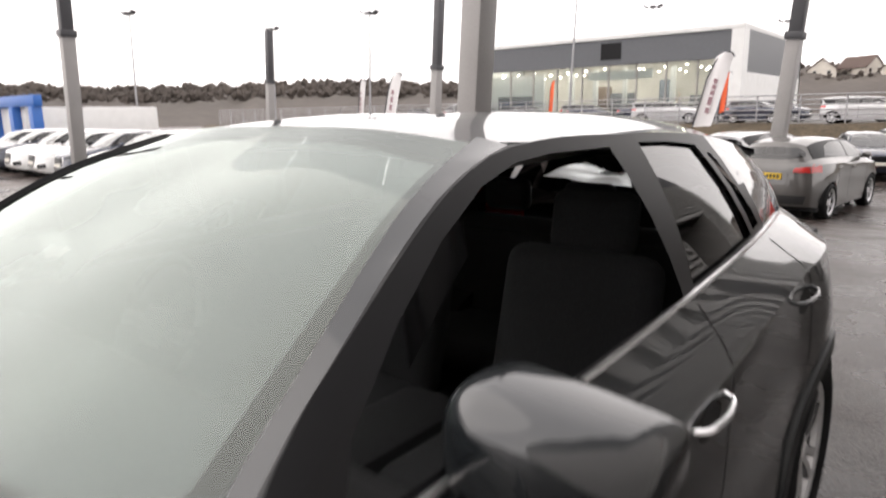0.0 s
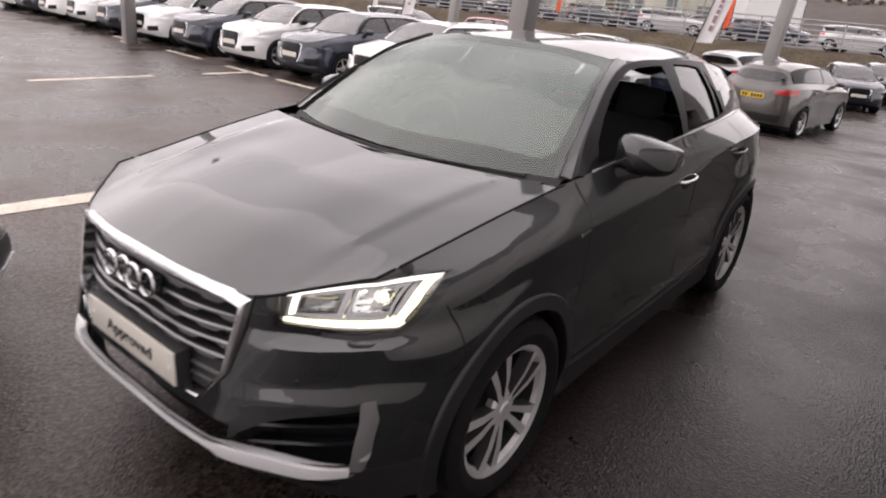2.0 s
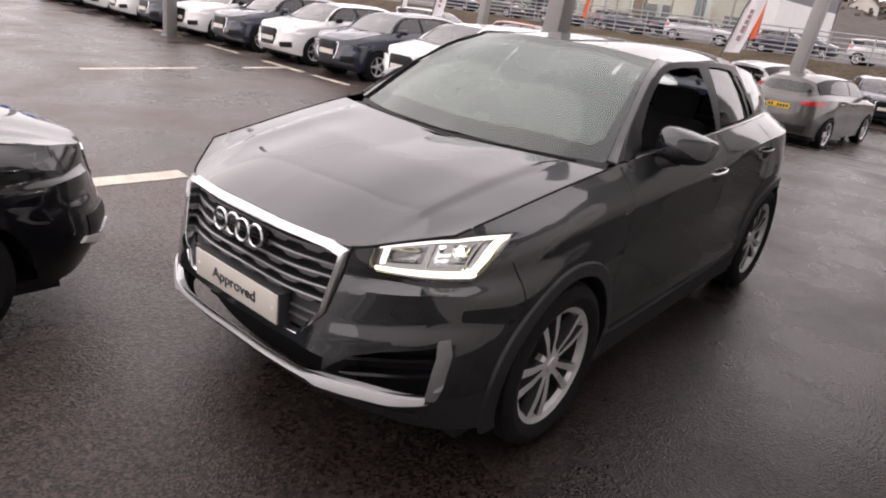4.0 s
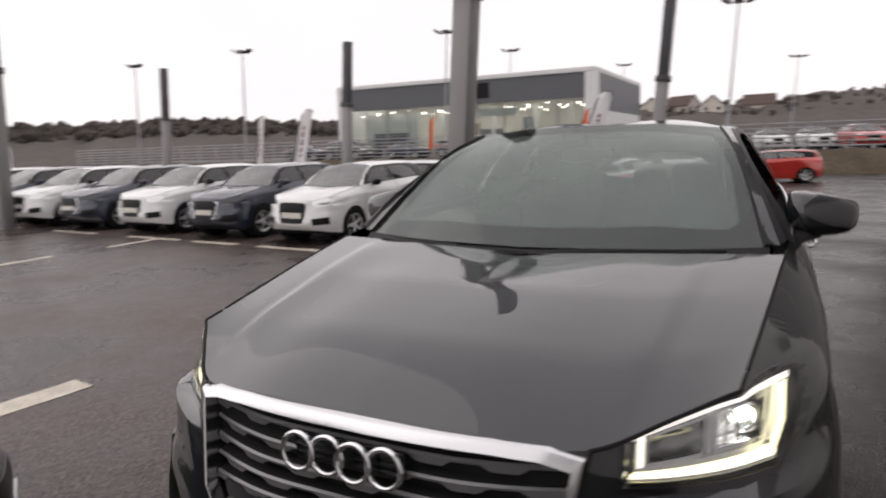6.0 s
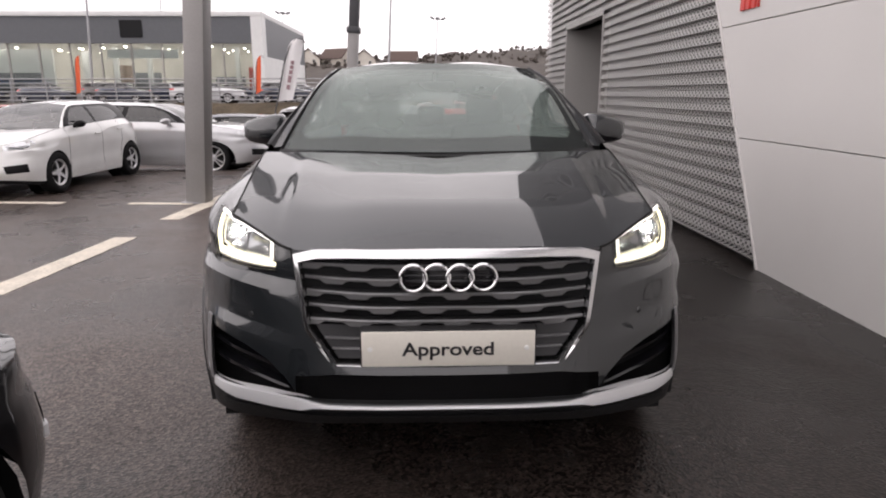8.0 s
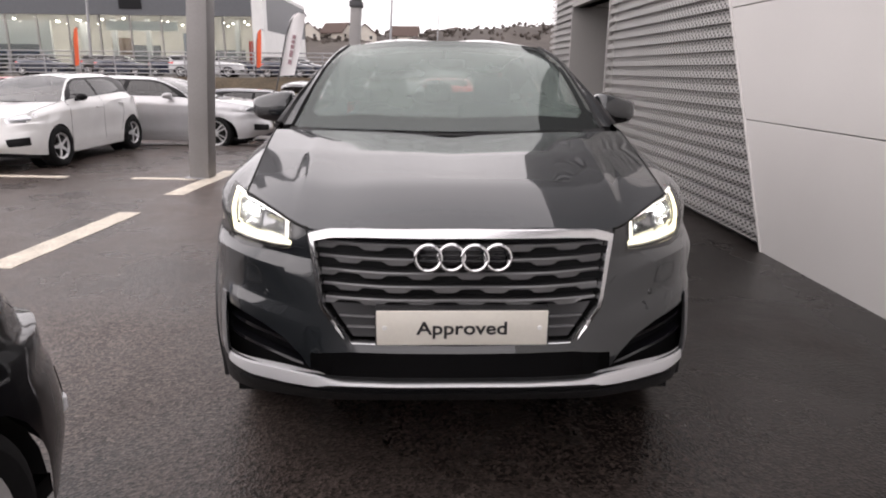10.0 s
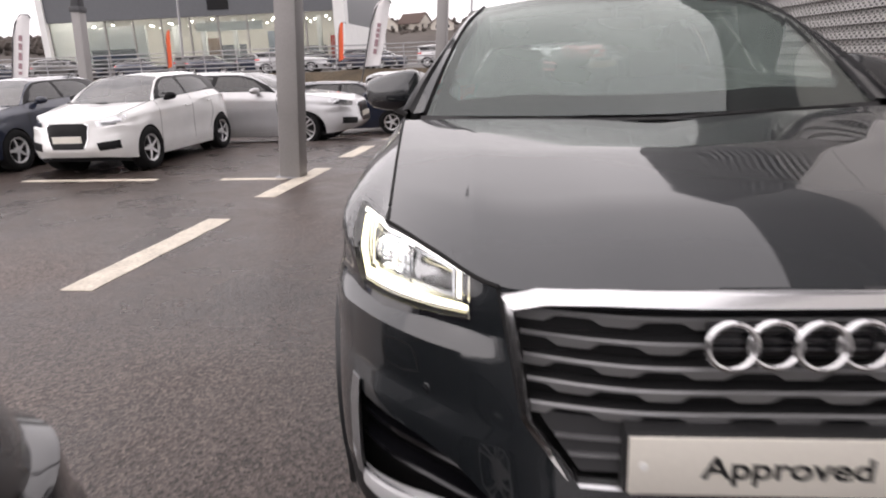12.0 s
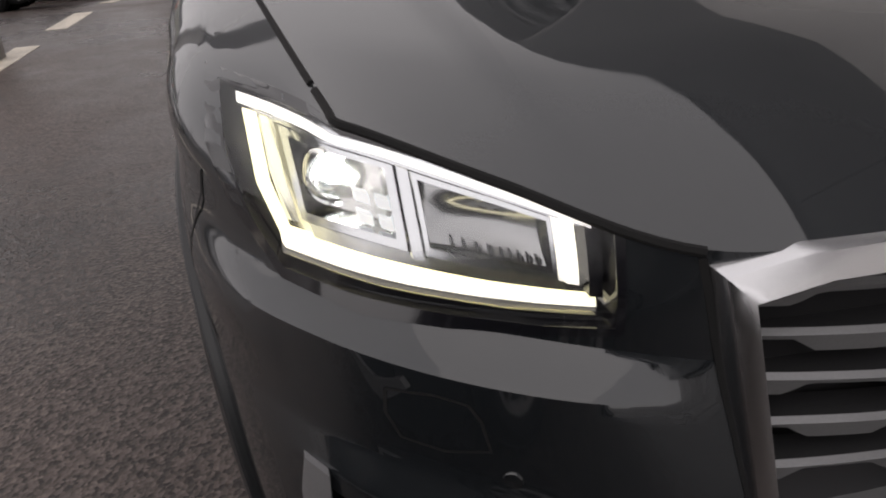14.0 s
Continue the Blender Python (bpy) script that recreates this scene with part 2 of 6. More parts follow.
def spline(pts, per):
    """A smooth curve through points, `per` steps a span, its slopes weighed by the spans' lengths."""
    pts = [Vector(p) for p in pts]
    k = len(pts)
    d = [max(1e-6, (pts[i + 1] - pts[i]).length) for i in range(k - 1)]
    v = [(pts[i + 1] - pts[i]) / d[i] for i in range(k - 1)]
    m = [v[0]] + [(v[i - 1] * d[i] + v[i] * d[i - 1]) / (d[i - 1] + d[i]) for i in range(1, k - 1)] + [v[-1]]
    res = []
    for i in range(k - 1):
        for s in range(per):
            t = s / per
            a, b = t * t * t, t * t
            res.append(pts[i] * (2 * a - 3 * b + 1) + m[i] * d[i] * (a - 2 * b + t) + pts[i + 1] * (3 * b - 2 * a) + m[i + 1] * d[i] * (a - b))
    res.append(pts[-1])
    return res


def sheet(bm, rows):
    """Quads over a grid of points."""
    vs = [[bm.verts.new(p) for p in row] for row in rows]
    for a, b in zip(vs, vs[1:]):
        for i in range(len(a) - 1):
            bm.faces.new((a[i], a[i + 1], b[i + 1], b[i]))


def coons(front, rear, left, right):
    """Points of a patch between four edges; front/rear run left to right, left/right run front to rear."""
    nf, nr = len(front), len(left)
    rows = []
    for j in range(nr):
        r = j / (nr - 1)
        row = []
        for i in range(nf):
            f = i / (nf - 1)
            p = (1 - r) * front[i] + r * rear[i] + (1 - f) * left[j] + f * right[j]
            p -= (1 - r) * (1 - f) * front[0] + (1 - r) * f * front[-1] + r * (1 - f) * rear[0] + r * f * rear[-1]
            row.append(p)
        rows.append(row)
    return rows


def even(pts, n):
    """n points spaced evenly along a polyline."""
    lens = [0.0]
    for a, b in zip(pts, pts[1:]):
        lens.append(lens[-1] + (b - a).length)
    res = []
    for k in range(n):
        s = lens[-1] * k / (n - 1)
        i = 0
        while i < len(pts) - 2 and lens[i + 1] < s:
            i += 1
        t = (s - lens[i]) / max(1e-9, lens[i + 1] - lens[i])
        res.append(pts[i].lerp(pts[i + 1], min(1, t)))
    return res


def at_y(pts, y):
    for a, b in zip(pts, pts[1:]):
        if a.y <= y <= b.y:
            return a.lerp(b, (y - a.y) / max(1e-9, b.y - a.y))
    return pts[-1].copy() if y > pts[-1].y else pts[0].copy()


FLAT = {"x": (1, 2), "y": (0, 2), "z": (0, 1), "b": (0, 2)}


def inside(poly, a, b):
    hit = False
    k = len(poly)
    for i in range(k):
        (x0, y0), (x1, y1) = poly[i], poly[(i + 1) % k]
        if (y0 > b) != (y1 > b) and a < (x1 - x0) * (b - y0) / (y1 - y0) + x0:
            hit = not hit
    return hit


def cut_out(bm, poly, axis, keep=None):
    """Cuts the outline of a polygon through a skin along an axis, and returns the piece inside as a mesh of its own."""
    i, j = FLAT[axis]
    lo = (min(p[0] for p in poly) - 0.06, min(p[1] for p in poly) - 0.06)
    hi = (max(p[0] for p in poly) + 0.06, max(p[1] for p in poly) + 0.06)
    for k in range(len(poly)):
        p, q = poly[k], poly[(k + 1) % len(poly)]
        near = [f for f in bm.faces if any(lo[0] < v.co[i] < hi[0] and lo[1] < v.co[j] < hi[1] for v in f.verts)
                and (keep is None or keep(f.calc_center_median()))]
        geom = list(set(near) | set(e for f in near for e in f.edges) | set(v for f in near for v in f.verts))
        normal, co = [0, 0, 0], [0, 0, 0]
        normal[i], normal[j] = q[1] - p[1], p[0] - q[0]
        co[i], co[j] = p
        if abs(normal[i]) + abs(normal[j]) > 1e-9:
            bmesh.ops.bisect_plane(bm, geom=geom, plane_co=co, plane_no=normal, dist=1e-6)
    gone = []
    for f in bm.faces:
        c = f.calc_center_median()
        if (keep is None or keep(c)) and inside(poly, c[i], c[j]):
            gone.append(f)
    piece = bmesh.new()
    made = {}
    for f in gone:
        for v in f.verts:
            if v not in made:
                made[v] = piece.verts.new(v.co)
        piece.faces.new([made[v] for v in f.verts])
    bmesh.ops.delete(bm, geom=gone, context="FACES")
    return piece


def mirror(bm, weld=True):
    """Adds the other half of a mesh built at x >= 0."""
    made = {v: bm.verts.new((-v.co.x, v.co.y, v.co.z)) for v in list(bm.verts)}
    for f in list(bm.faces):
        g = bm.faces.new([made[v] for v in reversed(f.verts)])
        g.material_index = f.material_index
    if weld:
        mid = [v for v in bm.verts if abs(v.co.x) < 1e-4]
        bmesh.ops.remove_doubles(bm, verts=mid, dist=2e-4)


def merge(bm, *others):
    for o in others:
        made = {v: bm.verts.new(v.co) for v in o.verts}
        for f in o.faces:
            bm.faces.new([made[v] for v in f.verts]).material_index = f.material_index
        o.free()
    return bm


RAY = {"x": (Vector((3, 0, 0)), Vector((-1, 0, 0))), "y": (Vector((0, -3, 0)), Vector((0, 1, 0))), "z": (Vector((0, 0, 3)), Vector((0, 0, -1))),
       "b": (Vector((0, 9, 0)), Vector((0, -1, 0)))}


def land(tree, axis, a, b):
    """The place on a skin that lies at (a, b), seen along an axis."""
    i, j = FLAT[axis]
    o, d = RAY[axis]
    if axis != "x" and a < 0:
        q = land(tree, axis, -a, b)
        return Vector((-q.x, q.y, q.z))
    p = o.copy()
    p[i], p[j] = a, b
    hit = tree.ray_cast(p, d)
    if hit[0] is None:
        near = tree.find_nearest(Vector([a if k == i else b if k == j else (o[k] * 0.2) for k in range(3)]))
        q = near[0].copy()
        q[i], q[j] = a, b
        return q
    return hit[0]


def laid(tree, axis, polys, out=0.002, thick=0.006, cell=0.03, bev=0.0):
    """A plate that lies on a skin: 2D polygons set down along an axis, `out` proud of it and `thick` deep."""
    bm = bmesh.new()
    i, j = FLAT[axis]
    d = RAY[axis][1]
    for poly in polys:
        sub = bmesh.new()
        vs = []
        for a, b in poly:
            c = [0, 0, 0]
            c[i], c[j] = a, b
            vs.append(sub.verts.new(c))
        sub.faces.new(vs)
        for k in (i, j):
            lo, hi = min(v.co[k] for v in sub.verts), max(v.co[k] for v in sub.verts)
            n = int((hi - lo) / cell)
            for s in range(1, n + 1):
                co, no = [0, 0, 0], [0, 0, 0]
                co[k], no[k] = lo + (hi - lo) * s / (n + 1), 1
                bmesh.ops.bisect_plane(sub, geom=list(sub.verts) + list(sub.edges) + list(sub.faces), plane_co=co, plane_no=no, dist=1e-7)
        merge(bm, sub)
    bmesh.ops.remove_doubles(bm, verts=bm.verts, dist=1e-5)
    for v in bm.verts:
        v.co = land(tree, axis, v.co[i], v.co[j]) - d * out
    if thick:
        top = list(bm.faces)
        r = bmesh.ops.extrude_face_region(bm, geom=top)
        for g in r["geom"]:
            if isinstance(g, bmesh.types.BMVert):
                g.co += d * thick
    if bev:
        bmesh.ops.recalc_face_normals(bm, faces=bm.faces)
        sharp = [e for e in bm.edges if len(e.link_faces) == 2 and e.calc_face_angle(0) > radians(50)]
        bmesh.ops.bevel(bm, geom=sharp, offset=bev, segments=3, affect="EDGES", profile=0.5, clamp_overlap=True)
    return bm


def band(pts, w):
    """Quads that follow a 2D line at the width w (one, or one a point)."""
    k = len(pts)
    sides = []
    for i, p in enumerate(pts):
        a, b = pts[max(0, i - 1)], pts[min(k - 1, i + 1)]
        d = Vector((b[0] - a[0], b[1] - a[1])).normalized()
        ww = (w[i] if isinstance(w, (list, tuple)) else w) / 2
        sides.append(((p[0] - d.y * ww, p[1] + d.x * ww), (p[0] + d.y * ww, p[1] - d.x * ww)))
    return [[sides[i][0], sides[i + 1][0], sides[i + 1][1], sides[i][1]] for i in range(k - 1)]


def ring(outer, inner):
    k = len(outer)
    return [[outer[i], outer[(i + 1) % k], inner[(i + 1) % k], inner[i]] for i in range(k)]


def tree_of(bm):
    bm.faces.ensure_lookup_table()
    return BVHTree.FromBMesh(bm)


def lettering(name, text, size, depth, mat, parent, m):
    """Text with the built-in font as a mesh part."""
    cu = bpy.data.curves.new(name, "FONT")
    cu.body, cu.size, cu.extrude, cu.offset = text, size, depth, size * 0.018
    cu.align_x, cu.align_y = "CENTER", "CENTER"
    tmp = bpy.data.objects.new(name, cu)
    me = bpy.data.meshes.new_from_object(tmp)
    bpy.data.objects.remove(tmp)
    me.materials.clear()
    me.materials.append(mat)
    me.transform(m)
    ob = new(name, me)
    ob.parent = parent
    return ob


def hazed(name, color, cover):
    """A thin patchy haze inside a pane; its pale colour also stands in for reflected light."""
    m = bpy.data.materials.new(name)
    m.use_nodes = True
    n, l = m.node_tree.nodes, m.node_tree.links
    n.clear()
    out = n.new("ShaderNodeOutputMaterial")
    mix = n.new("ShaderNodeMixShader")
    tr = n.new("ShaderNodeBsdfTransparent")
    df = n.new("ShaderNodeBsdfDiffuse")
    df.inputs["Color"].default_value = (*color, 1)
    co = n.new("ShaderNodeTexCoord")
    t = n.new("ShaderNodeTexNoise")
    t.inputs["Scale"].default_value = 3.0
    t.inputs["Detail"].default_value = 6
    r = n.new("ShaderNodeMapRange")
    r.inputs["From Min"].default_value = 0.3
    r.inputs["From Max"].default_value = 0.7
    r.inputs["To Min"].default_value = cover * 0.75
    r.inputs["To Max"].default_value = cover * 1.25
    l.new(co.outputs["Object"], t.inputs["Vector"])
    l.new(t.outputs["Fac"], r.inputs["Value"])
    l.new(r.outputs["Result"], mix.inputs["Fac"])
    l.new(tr.outputs["BSDF"], mix.inputs[1])
    l.new(df.outputs["BSDF"], mix.inputs[2])
    l.new(mix.outputs["Shader"], out.inputs["Surface"])
    return m


PALE_HAZE = hazed("pale_haze_film", (0.62, 0.69, 0.66), 0.31)


# ---- car bodies: lines that run round half of the skin, from the nose to the tail ----
LINES = [
    [(0, .075, .30), (.26, .078, .30), (.42, .085, .30), (.59, .145, .29), (.752, .25, .27), (.865, .44, .25), (.86, .85, .25), (.84, 1.3, .22), (.83, 2.2, .22), (.84, 3.0, .23), (.865, 3.44, .25), (.78, 3.85, .27), (.66, 4.05, .29), (.44, 4.14, .30), (0, 4.16, .30)],
    [(0, -.03, .42), (.26, -.028, .425), (.41, -.012, .43), (.59, .072, .42), (.772, .200, .41), (.878, .45, .41), (.88, .85, .42), (.87, 1.3, .38), (.868, 2.2, .38), (.87, 3.0, .39), (.885, 3.44, .42), (.80, 3.85, .42), (.68, 4.07, .42), (.45, 4.17, .42), (0, 4.19, .42)],
    [(0, -.006, .585), (.26, -.002, .580), (.435, .020, .580), (.60, .094, .598), (.775, .228, .622), (.880, .47, .60), (.89, .85, .60), (.872, 1.3, .56), (.868, 2.2, .56), (.872, 3.0, .58), (.895, 3.44, .60), (.81, 3.85, .60), (.70, 4.07, .60), (.45, 4.18, .60), (0, 4.20, .60)],
    [(0, -.003, .635), (.26, .002, .630), (.442, .034, .622), (.60, .113, .642), (.768, .243, .664), (.877, .473, .66), (.892, .85, .66), (.876, 1.3, .63), (.871, 2.2, .63), (.876, 3.0, .65), (.897, 3.44, .67), (.806, 3.85, .67), (.697, 4.07, .66), (.45, 4.178, .66), (0, 4.198, .66)],
    [(0, 0, .74), (.26, .008, .735), (.456, .070, .738), (.60, .124, .754), (.764, .250, .775), (.872, .48, .765), (.895, .85, .79), (.885, 1.3, .78), (.88, 2.2, .78), (.885, 3.0, .80), (.90, 3.44, .82), (.795, 3.85, .82), (.69, 4.06, .80), (.45, 4.17, .79), (0, 4.19, .78)],
    [(0, .008, .79), (.26, .018, .79), (.462, .084, .782), (.60, .168, .786), (.752, .298, .789), (.858, .498, .812), (.887, .85, .865), (.884, 1.3, .87), (.881, 2.2, .88), (.882, 3.0, .90), (.893, 3.44, .92), (.778, 3.85, .94), (.685, 4.05, .91), (.45, 4.16, .90), (0, 4.18, .89)],
    [(0, .02, .845), (.26, .03, .843), (.468, .090, .83), (.60, .172, .83), (.740, .300, .83), (.850, .50, .900), (.878, .85, .950), (.88, 1.3, .965), (.878, 2.2, 1.00), (.872, 3.0, 1.060), (.858, 3.44, 1.075), (.755, 3.85, 1.060), (.675, 4.04, 1.03), (.45, 4.15, 1.0), (0, 4.17, .99)],
    [(0, .045, .892), (.26, .055, .89), (.475, .10, .878), (.60, .212, .914), (.703, .317, .9455), (.726, .50, .979), (.758, .85, 1.042), (.79, 1.25, 1.10), (.79, 2.2, 1.14), (.755, 2.95, 1.165), (.700, 3.44, 1.170), (.630, 3.80, 1.155), (.565, 3.98, 1.13), (.40, 4.10, 1.10), (0, 4.13, 1.08)],
]
# two more stations, before and behind the outer corner of the lamp, keep the corner of the bonnet crisp
def between(a, b, c, d, t):
    a, b, c, d = (Vector(p) for p in (a, b, c, d))
    return tuple(0.5 * ((2 * b) + (c - a) * t + (2 * a - 5 * b + 4 * c - d) * t * t + (3 * b - a - 3 * c + d) * t ** 3))


for l in LINES:
    after, before = between(*l[3:7], 0.3), between(*l[2:6], 0.85)
    l.insert(5, after)
    l.insert(4, before)
LINES[-1][4:7] = [(.692, .3055, .9425), (.7085, .321, .9475), (.7107, .343, .9513)]
RAIL = [(.785, 1.27, 1.108), (.730, 1.39, 1.216), (.690, 1.52, 1.285), (.648, 1.66, 1.355), (.608, 1.82, 1.424), (.588, 1.94, 1.457), (.582, 2.06, 1.471), (.584, 2.42, 1.474), (.572, 2.9, 1.460), (.546, 3.3, 1.428), (.520, 3.6, 1.388), (.50, 3.80, 1.352)]
ARCHES = ((.84, .345), (3.44, .345))


def smooth(a, b, x):
    t = min(1.0, max(0.0, (x - a) / (b - a)))
    return t * t * (3 - 2 * t)


def skin(nu, nv):
    """The panels of half a car as meshes: flanks, bonnet, windscreen, pillar, roof, cabin side, tail."""
    rows = [spline(l, nu) for l in LINES]
    cols = []
    for i in range(len(rows[0])):
        col = [r[i] for r in rows]
        soft, y = spline(col, nv), col[-1].y
        # folded edges: two across the bumper, one along the rear shoulder
        nose = 1 - smooth(5.6 * nu, 6.6 * nu, i)
        tail_fold = smooth(2.2, 2.7, y) * (1 - smooth(3.9, 4.05, y))
        if nose + tail_fold > 0:
            folds = (2, 3, 4, 5, 7) if nose else (6, 7)
            hard, last = [], 0
            for k in folds:
                hard += spline(col[last:k + 1], nv)[:-1]
                last = k
            hard.append(col[-1])
            soft = [p.lerp(q, max(nose, tail_fold)) for p, q in zip(soft, hard)]
        cols.append(soft)
    flank = bmesh.new()
    sheet(flank, cols)
    top = rows[-1]
    rail = spline(RAIL, nu)
    n = 4 * nv
    front = even(top[:5 * nu + 1], 4 * nu + 1)
    side = [p for p in top[5 * nu:] if p.y <= 1.13]
    side.append(at_y(top[5 * nu:10 * nu], 1.13))
    rear = even(spline([(0, 1.02, 1.068), (.4, 1.045, 1.082), (side[-1].x, 1.13, side[-1].z)], 8), 4 * nu + 1)
    middle = even(spline([(0, .045, .892), (0, .12, .915), (0, .35, .956), (0, .7, 1.010), (0, 1.02, 1.064)], 8), n)
    grid = coons(front, rear, middle, even(side, n))
    for j, row in enumerate(grid):
        r = j / (n - 1)
        for i, p in enumerate(row):
            f = i / (len(row) - 1)
            crown = 0.040 * (1 - f ** 2.2) * min(1, 4 * r) * min(1, 0.12 + 2.2 * (1 - r))
            d = f - (0.64 + 0.10 * r)
            fold = 0.0105 * math.exp(-(d / (0.15 if d < 0 else 0.035)) ** 2) * min(1, 3 * r) * (1 - 0.35 * r) * min(1, 7 * (1 - r))
            if i < len(row) - 1:
                p.z += crown + fold
    bonnet = bmesh.new()
    sheet(bonnet, grid)
    base = even(spline([(0, 1.05, 1.085), (.4, 1.10, 1.088), (.722, 1.235, 1.087)], 6), 2 * nu + 3)
    head = even(spline([(0, 1.93, 1.503), (.3, 1.938, 1.497), (.525, 1.955, 1.474)], 6), 2 * nu + 3)
    edge = spline([(.722, 1.235, 1.087), (.668, 1.45, 1.238), (.598, 1.70, 1.388), (.525, 1.955, 1.474)], nv)
    mid = spline([(0, 1.05, 1.085), (0, 1.5, 1.318), (0, 1.93, 1.503)], nv)
    screen = bmesh.new()
    sheet(screen, coons(base, head, even(mid, 3 * nv + 1), even(edge, 3 * nv + 1)))
    pillar = bmesh.new()
    fore = [p for p in rail if p.y <= 2.06] + [at_y(rail, 2.06)]
    e2, f2 = even(edge, 14), even(fore, 14)
    sheet(pillar, [[a, a.lerp(b, 0.12) + Vector((0.002, -0.003, 0.010)), a.lerp(b, 0.55) + Vector((0.012, -0.002, -0.004)), b] for a, b in zip(e2, f2)])
    roof = bmesh.new()
    aft = [at_y(rail, 2.06)] + [p for p in rail if p.y > 2.06]
    m2 = even(spline([(0, 1.93, 1.503), (0, 2.4, 1.512), (0, 3.0, 1.500), (0, 3.5, 1.468), (0, 3.93, 1.418)], 6), 3 * nv)
    back = even(spline([(0, 3.93, 1.418), (.28, 3.91, 1.405), (.50, 3.80, 1.352)], 6), 2 * nu + 4)
    fr = [h.copy() for h in head] + [at_y(rail, 2.06)]
    grid = coons(fr, back, m2, even(aft, 3 * nv))
    for j, row in enumerate(grid):
        r = j / (len(grid) - 1)
        for i, p in enumerate(row[1:-1]):
            f = (i + 1) / (len(row) - 1)
            p.z += 0.020 * math.sin(math.pi * f) * min(1, 5 * r) * min(1, 5 * (1 - r))
    sheet(roof, grid)
    cabin = bmesh.new()
    rows2 = []
    for k in range(3 * nu + 2):
        y = 1.272 + (3.795 - 1.272) * k / (3 * nu + 1)
        a, b = at_y(top[7 * nu:14 * nu], y), at_y(rail, y)
        rows2.append([a.lerp(b, t) + Vector((0.02 * math.sin(math.pi * t), 0, 0)) for t in (0, .25, .5, .75, 1)])
    sheet(cabin, rows2)
    tail = bmesh.new()
    low = even([p for p in reversed(top) if p.y > 3.79], 2 * nu + 4)
    sheet(tail, [[p.lerp(q, t) + Vector((0, 0.03 * math.sin(math.pi * t), 0)) for t in (0, .33, .66, 1)] for p, q in zip(back, low)])
    return flank, bonnet, screen, pillar, roof, cabin, tail


def arch_poly(c, r, n=22):
    y, z = c
    pts = [(y + r * math.cos(t), z + r * math.sin(t)) for t in (math.pi * k / n for k in range(n + 1))]
    return [(y + r, 0.05)] + pts + [(y - r, 0.05)]


def wheel_mesh(r_rim, twin=True, n=40):
    """Meshes of a wheel about the x axis, outer face towards +x: hub, tyre and rim."""
    hub = bmesh.new()
    lathe(hub, [(0.0, -0.045), (0.13, -0.045), (0.13, -0.052), (0.203, -0.056), (0.203, -0.075), (0.0, -0.075)], 28)
    tyre = bmesh.new()
    R = 0.345
    lathe(tyre, [(r_rim - 0.004, 0.005), (r_rim + 0.012, 0.022), (r_rim + 0.05, 0.034), (R - 0.035, 0.030), (R - 0.010, 0.014), (R, -0.012), (R, -0.05), (R - 0.006, -0.053), (R - 0.006, -0.06), (R, -0.063),
                 (R, -0.11), (R - 0.006, -0.113), (R - 0.006, -0.12), (R, -0.123), (R, -0.168), (R - 0.012, -0.195), (R - 0.05, -0.215), (r_rim, -0.20)], n)
    rim = bmesh.new()
    lathe(rim, [(r_rim + 0.004, -0.19), (r_rim - 0.02, -0.17), (r_rim - 0.026, -0.015)], n, mi=1)
    lathe(rim, [(r_rim - 0.026, -0.015), (r_rim - 0.017, 0.004), (r_rim + 0.004, 0.014), (r_rim + 0.010, 0.009), (r_rim + 0.004, -0.004)], n)
    lathe(rim, [(0.0, 0.006), (0.028, 0.006), (0.034, 0.0), (0.06, -0.004), (0.072, -0.018), (0.072, -0.04), (0.0, -0.04)], 20)
    for k in range(5):
        for s in (-1, 1) if twin else (0,):
            a = 2 * math.pi * k / 5 + math.radians(90)
            m = Matrix.Rotation(a, 4, "X")
            w0, w1 = (0.0135, 0.0225) if twin else (0.036, 0.026)
            y0, y1 = (0.013 * s, 0.046 * s) if twin else (0, 0)
            r0, r1 = 0.045, r_rim - 0.012
            pts = []
            for (rr, yy, ww, hx) in ((r0, y0, w0, -0.002), ((r0 + r1) / 2, (y0 + y1) / 2, (w0 + w1) / 2, 0.008), (r1, y1, w1, 0.006)):
                pts.append((rr, yy, ww, hx))
            prev = None
            for rr, yy, ww, hx in pts:
                quad = [rim.verts.new(m @ Vector(c)) for c in ((hx, yy - ww * 0.80, rr), (hx - 0.003, yy + ww * 0.80, rr), (hx - 0.045, yy + ww, rr), (hx - 0.045, yy - ww, rr))]
                if prev:
                    for i in range(4):
                        rim.faces.new((prev[i], prev[(i + 1) % 4], quad[(i + 1) % 4], quad[i])).material_index = 1 if i else 0
                prev = quad
    for k in range(5):
        a = 2 * math.pi * (k + 0.5) / 5 + math.radians(90)
        m = Matrix.Translation((0, 0.045 * math.cos(a), 0.045 * math.sin(a)))
        lathe(rim, [(0.0, -0.002), (0.008, -0.002), (0.009, -0.01)], 8, m)
    return finish(hub, "wheel", DISC), finish(tyre, "tyre", RUBBER, 30), finish(rim, "rim", [ALLOY, SPOKE_SIDE], 30)


WHEEL = wheel_mesh(0.243)
WHEEL_PLAIN = wheel_mesh(0.215, False, 28)


def add_wheels(car, meshes, places, scale=1.0):
    """Hangs a wheel at each place; wheels on the -x side are turned about."""
    for x, y, z in places:
        hub = new("wheel", meshes[0])
        hub.parent = car
        hub.location = (x, y, z)
        hub.scale = (scale,) * 3
        if x < 0:
            hub.rotation_euler = (0, 0, math.pi)
        for name, me in (("tyre", meshes[1]), ("rim", meshes[2])):
            o = new(name, me)
            o.parent = hub


